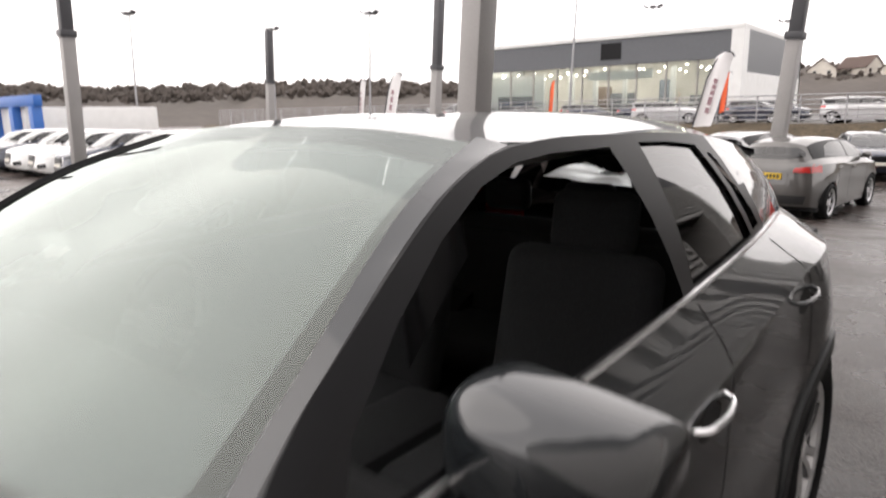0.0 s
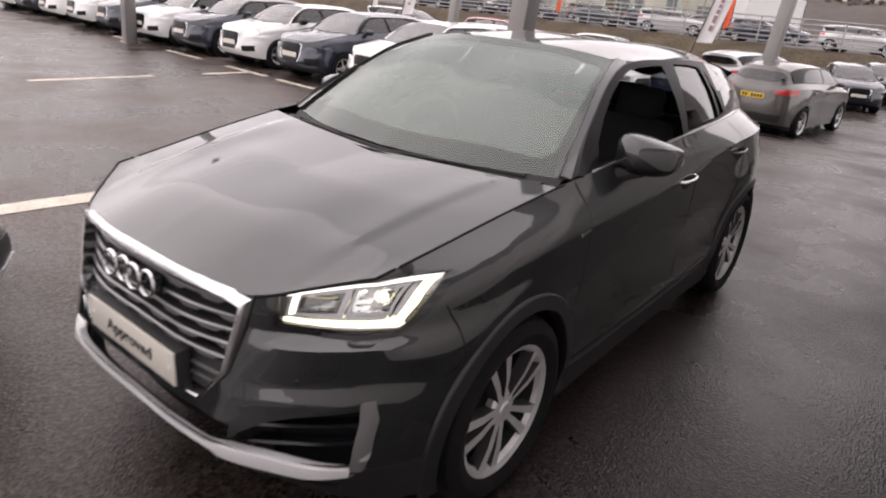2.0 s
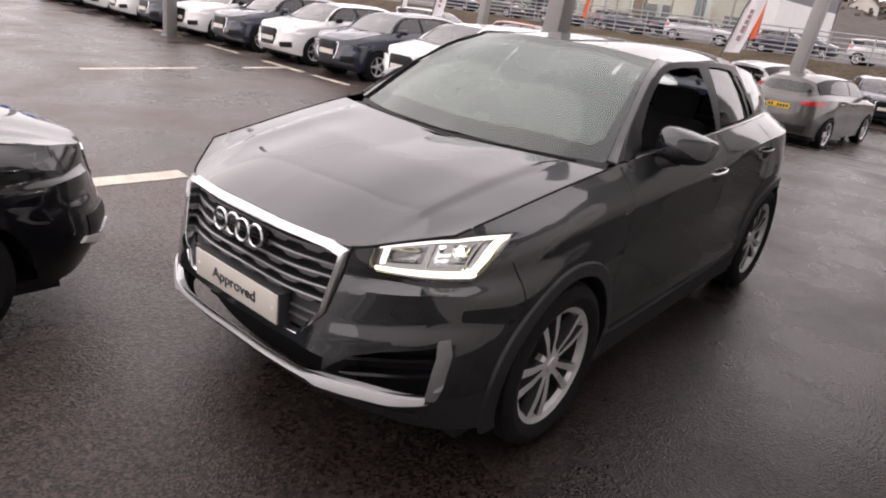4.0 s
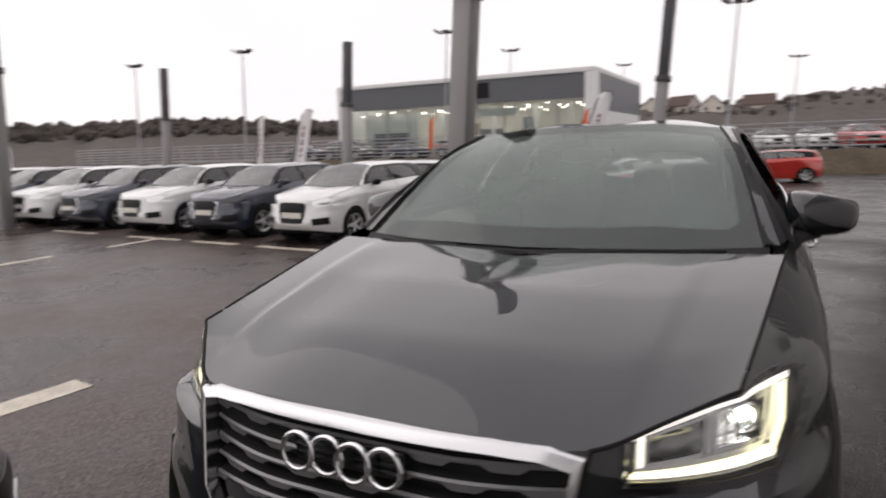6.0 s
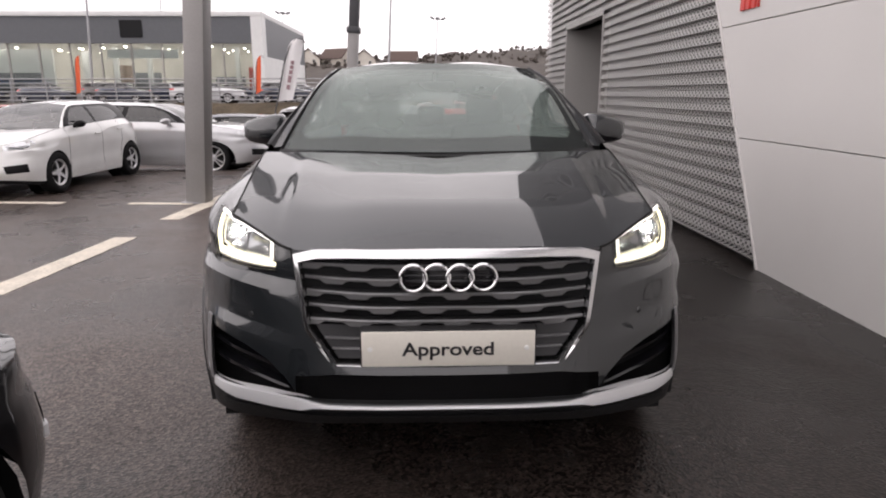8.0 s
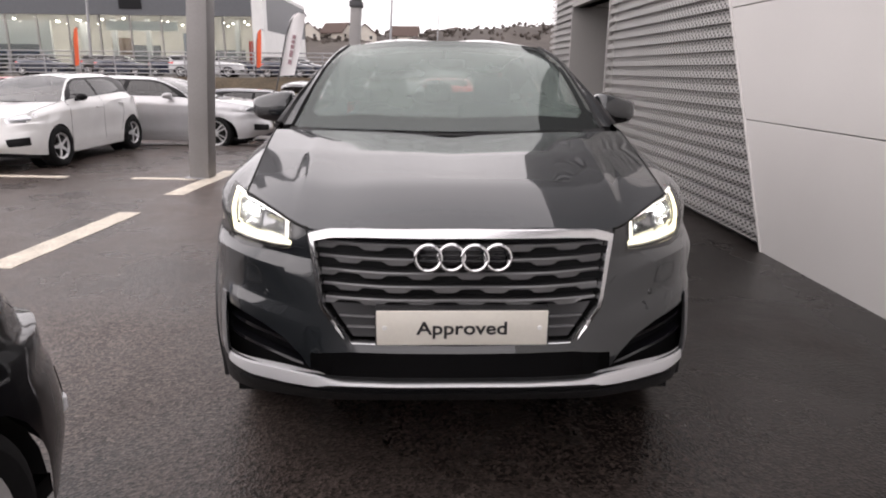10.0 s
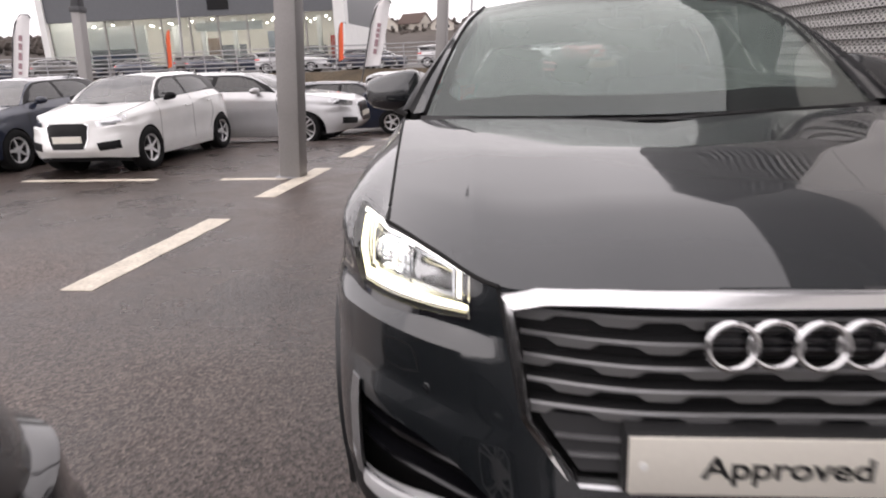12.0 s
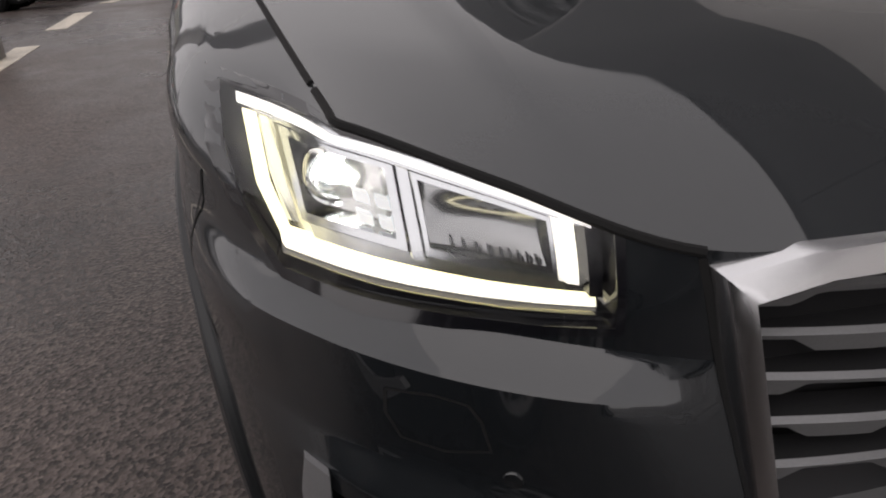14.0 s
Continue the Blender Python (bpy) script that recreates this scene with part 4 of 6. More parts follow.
        pair("shut_line", bm, SHUT, body)
    pair("shut_line", laid(tree, "y", band([(.478, .872), (.452, .73), (.437, .645), (.40, .60)], 0.006), 0.0015, 0, 0.04), SHUT, body)
    for y, z in ((2.22, .965), (3.05, 1.0)):
        for s in (1, -1):
            p = land(tree, "x", y, z)
            bm = bmesh.new()
            pts = [Vector((p.x + o, y + d, z + 0.003 * k)) for k, (o, d) in enumerate(((-.005, -.085), (.016, -.075), (.026, -.04), (.026, .04), (.016, .075), (-.005, .085)))]
            tube(bm, [Vector((v.x * s, v.y, v.z)) for v in spline(pts, 4)], [0.0075] * 21, 8)
            part("door_handle", bm, SATIN if y < 2.5 else GREY_PAINT, body, "door handle with a bright edge")
            # flat black oval: the shade of the hand hollow, put on as colour
            bm = laid(tree, "x", [[(y + .065 * math.cos(t), z - .012 + .034 * math.sin(t)) for t in (2 * math.pi * k / 16 for k in range(16))]], 0.001, 0, 0.02)
            if s < 0:
                for v in bm.verts:
                    v.co.x = -v.co.x
            part("handle_shade", bm, SHUT, body)
    bm = laid(tree, "x", [[(1.190, .922), (1.245, .928), (1.247, .937), (1.192, .931)]], 0.002, 0.004, 0.03)
    bm2 = laid(tree, "x", [[(1.180, .919), (1.186, .920), (1.188, .931), (1.182, .930)]], 0.002, 0.004, 0.03)
    part("side_badge", bm, CHROME, body, "small bright wing badge")
    part("side_badge", bm2, CHROME, body, "small silver wing badge")

    # grille: frame, slats, lower fins
    def face_y(x, z):
        t = (z - .53) / .35
        return -.004 + .034 * t + (.086 + .18 * t) * x * x

    def loop(half, per):
        pts = half + [(-a, b) for a, b in reversed(half[1:-1])]
        res = []
        for k in range(len(pts)):
            p, q = pts[k], pts[(k + 1) % len(pts)]
            res += [(p[0] + (q[0] - p[0]) * s / per, p[1] + (q[1] - p[1]) * s / per) for s in range(per)]
        return res
    bm = bmesh.new()
    rows = []
    for (ox, oz), (ix, iz) in zip(loop(GR_O, 6), loop(GR_I, 6)):
        row = []
        low = oz < .60
        for t, dy in (((0, .040), (0, -.004), (.10, -.0115), (.5, -.0090), (.88, -.0030), (1, .0010), (1, .045)) if low else
                      ((0, .040), (0, .000), (.10, -.0065), (.5, -.0110), (.88, -.0135), (1, -.0100), (1, .045))):
            x, z = ox + (ix - ox) * t, oz + (iz - oz) * t
            row.append(Vector((x, face_y(x, z) + dy, z)))
        rows.append(row)
    rows.append([p.copy() for p in rows[0]])
    sheet(bm, rows)
    bmesh.ops.remove_doubles(bm, verts=bm.verts, dist=1e-6)
    grille = part("grille", bm, SATIN, car, "wide satin aluminium grille frame", 24)

    def half_width(z):
        return .420 + (.448 - .420) * (z - .647) / (.843 - .647) if z > .647 else .338 + (.420 - .338) * (z - .536) / (.647 - .536)
    zs = [.838, .796, .754, .712, .670]
    for i, z in enumerate(zs):
        bm = bmesh.new()
        w = half_width(z - .012)
        n = 96
        rows = [[], [], [], [], []]
        step = 0.150
        for k in range(n + 1):
            x = -w + 2 * w * k / n
            ph = ((x / step) + (0.5 if i % 2 else 0.0)) % 1.0
            wave = 1.0 if ph < 0.36 else max(0.0, 1 - (ph - 0.36) / 0.12) if ph < 0.48 else 0.0 if ph < 0.88 else (ph - 0.88) / 0.12
            y = land(tree, "y", abs(x), z).y + 0.018
            drop = .0080 + .0120 * wave
            rows[0].append(Vector((x, y + .034, z + .004)))
            rows[1].append(Vector((x, y + .006, z + .002)))
            rows[2].append(Vector((x, y, z - .002)))
            rows[3].append(Vector((x, y + .003, z - drop)))
            rows[4].append(Vector((x, y + .024, z - drop + .004)))
        sheet(bm, rows)
        bm.faces.ensure_lookup_table()
        for q, f in enumerate(bm.faces):
            f.material_index = 1 if q < n or q >= 3 * n else 0
        part("slat", bm, [SLAT, PLASTIC], grille, "", 25)
    for z in (.612, .580):
        bm = bmesh.new()
        w = half_width(z) - .016
        pts = [Vector((x, land(tree, "y", abs(x), z).y + .022, z)) for x in [-w + 2 * w * k / 40 for k in range(41)]]
        sheet(bm, [[p + Vector((0, .03, .002)) for p in pts], [p + Vector((0, 0, .0015)) for p in pts], [p + Vector((0, .002, -.0025)) for p in pts], [p + Vector((0, .03, -.003)) for p in pts]])
        part("fin", bm, SLAT, grille)
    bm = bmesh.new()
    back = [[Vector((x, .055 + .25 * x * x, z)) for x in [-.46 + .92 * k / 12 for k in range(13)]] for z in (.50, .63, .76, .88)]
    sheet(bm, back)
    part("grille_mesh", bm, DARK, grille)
    bm = bmesh.new()
    sheet(bm, [[Vector((x, land(tree, "y", abs(x), z).y + .034, z)) for x in [-half_width(z) + .012 + 2 * (half_width(z) - .012) * k / 20 for k in range(21)]] for z in (.650, .625, .60, .574, .548)])
    part("lower_grille_panel", bm, material("grille_panel_grey", (0.028, 0.028, 0.030), 0.45), grille)
    # four linked rings
    for k in range(4):
        bm = bmesh.new()
        cx = -.1035 + .069 * k
        m = Matrix.Translation((cx, -.004 + .006 * (k % 2), .8115)) @ Matrix.Rotation(radians(-6), 4, "X")
        n = 36
        rows = []
        for j in range(n + 1):
            t = 2 * math.pi * j / n
            rows.append([m @ Vector(((.0385 + .0058 * math.cos(a)) * math.cos(t), .0062 * math.sin(a) - .008, (.0385 + .0058 * math.cos(a)) * math.sin(t))) for a in (2 * math.pi * q / 8 for q in range(9))])
        sheet(bm, rows)
        bmesh.ops.remove_doubles(bm, verts=bm.verts, dist=1e-5)
        part("emblem_ring", bm, CHROME, grille, "bright chrome ring", 60)
    bm = bmesh.new()
    for z in (.795, .8115, .828):
        box(bm, -.13, .13, .012, .018, z - .004, z + .004, .001)
    box(bm, -.135, .135, .020, .026, .778, .840, .004)
    part("emblem_backing", bm, GLOSS_BLACK, grille)
    # show plate
    bm = bmesh.new()
    box(bm, -.26, .26, -.026, -.018, .540, .651, .003)
    plate = part("show_plate", bm, PLATE_WHITE, car, "cream show plate with dark lettering")
    lettering("plate_text", "Approved", 0.058, 0.0008, INK, plate, Matrix.Translation((0, -.0268, .594)) @ Matrix.Rotation(radians(90), 4, "X") @ Matrix.Diagonal((1.18, 1, 1, 1)))
    for x in (-.235, .235):
        bm = bmesh.new()
        lathe(bm, [(0, .0), (.007, .0), (.008, -.003)], 12, Matrix.Translation((x, -.0285, .597)) @ Matrix.Rotation(radians(-90), 4, "Z"))
        part("plate_screw", bm, PAPER, plate)
    bm = bmesh.new()
    box(bm, -.265, .265, -.018, .03, .535, .655, .004)
    part("plate_holder", bm, PLASTIC, plate)

    # bumper: lower blade, side intakes with fins
    path = [(0, .407, .009), (.20, .407, .009), (.37, .408, .011), (.415, .411, .020), (.45, .411, .038), (.56, .408, .046), (.68, .404, .042), (.775, .410, .028)]
    rows = []
    for k in range(len(path) - 1):
        for s in range(8 if k < len(path) - 2 else 9):
            x, z, w = (path[k][q] + (path[k + 1][q] - path[k][q]) * s / 8 for q in range(3))
            y = land(tree, "y", x, .41).y
            rows.append([Vector((x, y + d, z + w * h)) for d, h in ((.02, .5), (-.004, .5), (-.006 - .2 * w, .42), (-.008 - .3 * w, .0), (-.008 - .35 * w, -.40), (-.006, -.5), (.02, -.5))])
    bm = bmesh.new()
    sheet(bm, rows)
    mirror(bm)
    blade = part("bumper_blade", bm, BLADE, car, "satin silver lower bumper blade", 40)
    bm = laid(tree, "y", band([(0, .350), (.3, .352), (.45, .352), (.6, .345), (.74, .335)], [.03] * 5), 0.016, 0.03, 0.03)
    mirror(bm)
    part("chin_spoiler", bm, PLASTIC, car)
    bm = laid(tree, "y", band([(.785, .628), (.793, .57), (.790, .46), (.782, .412)], [.020, .026, .026, .020]), 0.012, 0.03, 0.02)
    pair("corner_fin", bm, SLAT, car, "satin grey upright fin at the bumper corner", 40)
    for z in (.548, .494):
        bm = bmesh.new()
        pts = [Vector((x, land(tree, "y", x, z).y + .030, z - .055 * (.77 - x) / .28)) for x in [.50 + .275 * k / 8 for k in range(9)]]
        sheet(bm, [[p + Vector((0, .05, .008)) for p in pts], [p + Vector((0, 0, .007)) for p in pts], [p + Vector((0, .003, -.006)) for p in pts], [p + Vector((0, .05, -.008)) for p in pts]])
        pair("intake_slat", bm, GLOSS_BLACK, car, "", 25)
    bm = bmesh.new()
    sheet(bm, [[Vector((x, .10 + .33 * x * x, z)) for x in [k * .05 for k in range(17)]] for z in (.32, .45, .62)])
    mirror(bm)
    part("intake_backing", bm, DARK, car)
    bm = bmesh.new()
    lathe(bm, [(0, .002), (.009, .0015), (.010, 0), (.010, -.004)], 14, Matrix.Translation(land(tree, "y", .62, .66)) @ Matrix.Rotation(radians(-55), 4, "Z"))
    pair("parking_sensor", bm, GREY_PAINT, car)
    # washer flap
    fl = [(.714, .741), (.676, .744), (.651, .738), (.642, .722), (.636, .690), (.671, .683), (.706, .690), (.716, .715)]
    bm = laid(tree, "y", band(fl + [fl[0]], 0.0028), 0.0008, 0, 0.03)
    pair("washer_flap", bm, SHUT, body)

    # headlamps, drawn by u (inner to outer end) and v (lower to upper edge)
    brim = [p for p in spline(LINES[-1], 10) if p.y < .36]

    def lip(x):
        for a, b in zip(brim, brim[1:]):
            if a.x <= x <= b.x:
                return a.z + (b.z - a.z) * (x - a.x) / max(1e-6, b.x - a.x)
        return 2.0

    def lamp_at(u, v):
        lo = spline([(.532, .805, 0), (.60, .798, 0), (.70, .797, 0), (.778, .803, 0)], 1)
        hi = [(.530, .886), (.60, .909), (.70, .937), (.806, .949)]
        t = min(2.999, max(0, u * 3))
        k = int(t)
        f = u * 3 - k
        a = [lo[k][q] + (lo[k + 1][q] - lo[k][q]) * f for q in (0, 1)]
        b = [hi[k][q] + (hi[k + 1][q] - hi[k][q]) * f for q in (0, 1)]
        return a[0] + (b[0] - a[0]) * v + .020 * math.sin(math.pi * min(1, max(0, v))) * max(0, u) ** 5, a[1] + (b[1] - a[1]) * v

    def lamp_area(u0, u1, v0, v1):
        n = max(1, round((u1 - u0) / .17))
        w = max(1, round((v1 - v0) / .3))
        g = [[lamp_at(u0 + (u1 - u0) * a / n, v0 + (v1 - v0) * b / w) for b in range(w + 1)] for a in range(n + 1)]
        return [[g[a][b], g[a + 1][b], g[a + 1][b + 1], g[a][b + 1]] for a in range(n) for b in range(w)]
    for s in (1, -1):
        def side(bm):
            if s < 0:
                for v in bm.verts:
                    v.co.x = -v.co.x
            return bm
        bm = laid(tree, "y", lamp_area(0, 1, 0, 1), -0.060, 0, 0.02)
        lamp = part("headlamp", side(bm), LAMP_BOWL, car, "lit LED headlamp with clear cover", 40)
        outer = [lamp_at(u, v) for u, v in ((-.03, -.10), (.25, -.10), (.5, -.10), (.75, -.10), (1.03, -.08), (1.05, .3), (1.05, .65), (1.04, 1.06), (.75, 1.06), (.5, 1.06), (.25, 1.05), (-.03, 1.04))]
        inner = [lamp_at(u, v) for u, v in ((0, 0), (.25, 0), (.5, 0), (.75, 0), (1, 0), (1, .3), (1, .65), (1, 1), (.75, 1), (.5, 1), (.25, 1), (0, 1))]
        under = lambda p: (p[0], min(p[1], lip(p[0]) - .0015))
        bez = laid(tree, "y", ring([under(p) for p in outer], [under(p) for p in inner]), 0.0008, 0.05, 0.02)
        part("bezel", side(bez), GLOSS_BLACK, lamp, "", 40)
        def strip(name, u0, u1, v0, v1, mat, deep=-0.018, thick=0.022, lab=""):
            part(name, side(laid(tree, "y", lamp_area(u0, u1, v0, v1), deep, thick, 0.014)), mat, lamp, lab, 40)
        strip("lower_trim", .02, .97, .01, .075, GLOSS_BLACK, -.010)
        strip("light_bar", .03, .93, .135, .215, DRL, -.018, .02, "glowing warm white light bar")
        strip("bar_lens", .02, .95, .085, .120, LED_DIM, -.022)
        strip("bar_lens", .04, .82, .225, .315, LAMP_SILVER, -.024)
        strip("light_bar", .895, .935, .13, .86, DRL, -.016, .02, "glowing warm white light bar")
        strip("bar_lens", .850, .888, .30, .88, LAMP_SILVER, -.022)
        strip("brow_strip", .04, .95, .905, .955, LED_BROW, -.014)
        strip("brow_trim", .03, .96, .962, .99, LAMP_SILVER, -.012)
        strip("brow_strip", .04, .85, .865, .893, LAMP_SILVER, -.022)
        strip("light_bar", .085, .125, .33, .875, LED_DIM, -.018)
        strip("inner_trim", .015, .06, .25, .93, GLOSS_BLACK, -.014)
        # projector chamber and the inner chamber
        for u0, u1, w in ((.56, .84, .022), (.15, .52, .016)):
            o = [lamp_at(u, v) for u, v in ((u0, .33), ((u0 + u1) / 2, .33), (u1, .33), (u1, .86), ((u0 + u1) / 2, .86), (u0, .86))]
            q = [lamp_at(u, v) for u, v in ((u0 + w, .39), ((u0 + u1) / 2, .39), (u1 - w, .39), (u1 - w, .82), ((u0 + u1) / 2, .82), (u0 + w, .82))]
            part("chamber_frame", side(laid(tree, "y", ring(o, q), -.020, .035, .02)), LAMP_SILVER, lamp, "", 40)
        strip("divider", .525, .553, .30, .87, LAMP_SILVER, -.016, .03)
        bm = laid(tree, "y", lamp_area(.17, .50, .40, .82), -0.030, 0, 0.01)
        mid = Vector(lamp_at(.33, .6))
        for v in bm.verts:
            u, w = (v.co.x - mid.x) / .05, (v.co.z - mid.y) / .025
            v.co.y += 0.022 * max(0, 1 - u * u) * max(0, 1 - w * w)
        part("reflector", side(bm), LAMP_SMOKE, lamp, "", 60)
        for q in range(9):
            strip("reflector_rib", .20 + .03 * q, .205 + .03 * q, .42, .49, LAMP_DARK, -.026, .006)
        px, pz = lamp_at(.70, .63)
        c1 = land(tree, "y", px, pz)
        m = Matrix.Translation((c1.x, c1.y + .048, c1.z)) @ Matrix.Rotation(radians(-90), 4, "Z")
        bm = bmesh.new()
        lathe(bm, [(.0, .020), (.012, .018), (.020, .011), (.025, .0)], 24, m)
        part("projector_lens", side(bm), BALL_GLASS, lamp, "round projector lens", 60)
        bm = bmesh.new()
        lathe(bm, [(.0, -.010), (.018, -.008), (.025, .0)], 24, m)
        part("projector_bowl", side(bm), LAMP_SILVER, lamp, "", 60)
        bm = bmesh.new()
        lathe(bm, [(.0, -.004), (.010, -.004), (.011, -.008)], 16, m)
        part("projector_light", side(bm), BEAM, lamp, "bright light source", 60)
        bm = bmesh.new()
        lathe(bm, [(.025, .002), (.030, .005), (.032, .0), (.032, -.025)], 24, m)
        part("projector_ring", side(bm), LAMP_SILVER, lamp, "", 40)
        for q in range(2):
            for r in range(2):
                u = .575 + .055 * q
                strip("led_element", u, u + .036, .42 + .13 * r, .48 + .13 * r, LED_SOFT, -.026, .012)
        for q in range(6):
            strip("side_rib", .960, .985, .36 + .055 * q, .385 + .055 * q, GLOSS_BLACK, -.010, .01)
    for o in pair("headlamp_cover", cover, LENS_GLASS, car, "clear plastic lamp cover", 60):
        o.visible_shadow = False

    # wipers, cowl
    bm = bmesh.new()
    rows = [[Vector((x, y + .17 * (abs(x) / .75) ** 2, z)) for x in [-.74 + 1.48 * k / 20 for k in range(21)]] for y, z in ((1.0, 1.072), (1.05, 1.066), (1.075, 1.088))]
    sheet(bm, rows)
    cowl = part("cowl", bm, PLASTIC, car, "matt black scuttle panel", 40)
    for a, b, c in (((-.62, 1.150, 1.078), (-.25, 1.068, 1.073), (.05, 1.048, 1.070)), ((-.02, 1.050, 1.069), (.32, 1.092, 1.078), (.62, 1.178, 1.082))):
        bm = bmesh.new()
        tube(bm, spline([a, b, c], 6), 0.0075, 6)
        tube(bm, [Vector(b) + Vector((0, -.006, .004)), Vector(a).lerp(Vector(b), .4) + Vector((0, -.012, .002)), Vector(a) + Vector((0.03, -.03, -.008))], 0.007, 6)
        part("wiper", bm, PLASTIC, car, "black wiper at rest")
    # door mirrors
    for s in (1, -1):
        bm = bmesh.new()
        rows = []
        for x, lo, hi, y0, y1 in ((.800, 1.135, 1.262, 1.475, 1.565), (.805, 1.112, 1.280, 1.455, 1.585), (.818, 1.098, 1.290, 1.446, 1.597), (.850, 1.093, 1.290, 1.443, 1.603),
                                  (.90, 1.094, 1.280, 1.450, 1.610), (.95, 1.100, 1.266, 1.466, 1.618), (.99, 1.112, 1.252, 1.488, 1.624), (1.012, 1.132, 1.241, 1.515, 1.626), (1.020, 1.158, 1.226, 1.545, 1.622)):
            ring_pts = []
            for k in range(25):
                t = 2 * math.pi * k / 24
                c, d = math.cos(t), math.sin(t)
                p = .42 if c > 0 else .75
                ring_pts.append(Vector((s * (x - .014), (y0 + y1) / 2 + .095 + (y1 - y0) / 2 * math.copysign(abs(c) ** p, c), 1.152 + .80 * ((lo + hi) / 2 - 1.185 + (hi - lo) / 2 * math.copysign(abs(d) ** .62, d)))))
            rows.append(ring_pts)
        sheet(bm, rows)
        bmesh.ops.remove_doubles(bm, verts=bm.verts, dist=1e-5)
        bmesh.ops.holes_fill(bm, edges=[e for e in bm.edges if e.is_boundary])
        for f in bm.faces:
            c = f.calc_center_median()
            f.material_index = 1 if c.z < 1.128 - .12 * (abs(c.x) - .9) else 0
        mir = part("door_mirror", bm, [GREY_PAINT, GLOSS_BLACK], car, "grey door mirror with a dark lower half", 60)
        bm = bmesh.new()
        tube(bm, [(s * .775, 1.50, 1.070), (s * .825, 1.56, 1.082), (s * .88, 1.62, 1.10)], [.032, .026, .030], 10)
        part("mirror_foot", bm, PLASTIC, mir)
        bm = bmesh.new()
        lathe(bm, [(0, 0), (.9, 0), (1, -.05)], 24, Matrix.Translation((s * .895, 1.712, 1.145)) @ Matrix.Rotation(radians(90), 4, "Z") @ Matrix.Diagonal((.006, .080, .052, 1)))
        part("mirror_glass", bm, CHROME, mir)
    # tail lamps
    bm = laid(tree, "x", [[(3.83, .93), (3.80, 1.06), (3.95, 1.08), (4.03, 1.04), (4.03, .94)]], 0.006, 0.02, 0.03)
    pair("tail_lamp", bm, TAIL_RED, car, "red tail lamp")
    bm = bmesh.new()
    pts = spline([(0, 3.89, 1.432), (.3, 3.87, 1.42), (.5, 3.80, 1.378)], 6)
    sheet(bm, [[p, p + Vector((0, .10, -.012)), p + Vector((0, .11, -.03)), p + Vector((0, .0, -.05))] for p in pts])
    mirror(bm)
    part("roof_spoiler", bm, GREY_PAINT, car)

    # cabin: dashboard, wheel, seats, lining
    bm = bmesh.new()
    prism(bm, [(1.12, .75), (1.12, 1.07), (1.3, 1.075), (1.62, 1.03), (1.70, .95), (1.66, .70)], "x", -.72, .72)
    bmesh.ops.bevel(bm, geom=list(bm.edges), offset=.03, segments=3, affect="EDGES")
    part("dashboard", bm, CABIN, car, "", 40)
    for nm, dims, bev in (("cabin_floor", (-.74, .74, 1.25, 3.8, .28, .34), 0), ("door_lining", (.75, .79, 1.3, 3.7, .3, 1.10), .01), ("door_lining", (-.79, -.75, 1.3, 3.7, .3, 1.10), .01),
                         ("load_cover", (-.72, .72, 3.35, 3.75, .34, 1.02), .03), ("centre_console", (-.13, .13, 1.6, 2.5, .34, .68), .04)):
        bm = bmesh.new()
        box(bm, *dims, bev)
        part(nm, bm, CABIN, car)
    bm = bmesh.new()
    sheet(bm, [[Vector((x, y, z - .025 * (x / .5) ** 2)) for x in (-.52, -.3, 0, .3, .52)] for y, z in ((2.02, 1.445), (2.5, 1.463), (3.0, 1.45), (3.5, 1.40), (3.75, 1.35))])
    part("headliner", bm, CABIN_LIGHT, car)
    for x in (-.36, .36):
        bm = bmesh.new()
        box(bm, x - .25, x + .25, 2.05, 2.55, .50, .66, .06, 3)
        box(bm, x - .24, x + .24, 2.52, 2.66, .58, 1.16, .06, 3, Matrix.Translation((0, 2.55, .6)) @ Matrix.Rotation(radians(-14), 4, "X") @ Matrix.Translation((0, -2.55, -.6)))
        seat = part("front_seat", bm, SEAT_CLOTH, car, "dark cloth front seat", 50)
        bm = bmesh.new()
        box(bm, x - .13, x + .13, 2.62, 2.72, 1.14, 1.33, .04, 3, Matrix.Translation((0, 2.55, .6)) @ Matrix.Rotation(radians(-10), 4, "X") @ Matrix.Translation((0, -2.55, -.6)))
        part("head_restraint", bm, SEAT_CLOTH, seat, "", 50)
    bm = bmesh.new()
    box(bm, -.64, .64, 2.95, 3.35, .50, .66, .06, 3)
    bench = part("rear_bench", bm, SEAT_CLOTH, car, "", 50)
    bm = bmesh.new()
    box(bm, -.64, .64, 3.30, 3.44, .60, 1.10, .05, 3, Matrix.Translation((0, 3.3, .6)) @ Matrix.Rotation(radians(-12), 4, "X") @ Matrix.Translation((0, -3.3, -.6)))
    part("bench_back", bm, SEAT_CLOTH, bench, "", 50)
    for x in (-.4, 0, .4):
        bm = bmesh.new()
        box(bm, x - .11, x + .11, 3.42, 3.50, 1.10, 1.24, .03, 2)
        part("head_restraint", bm, SEAT_CLOTH, bench, "", 50)
    bm = bmesh.new()
    m = Matrix.Translation((-.36, 1.80, 1.0)) @ Matrix.Rotation(radians(65), 4, "X")
    tube(bm, [m @ Vector((.18 * math.cos(t), .18 * math.sin(t), 0)) for t in (2 * math.pi * k / 32 for k in range(32))], .015, 8, True)
    box(bm, -.06, .06, -.05, .05, -.02, .02, .01, 2, m)
    box(bm, -.17, .17, -.018, .018, -.012, .012, .006, 2, m)
    part("steering_wheel", bm, CABIN, car)
    bm = bmesh.new()
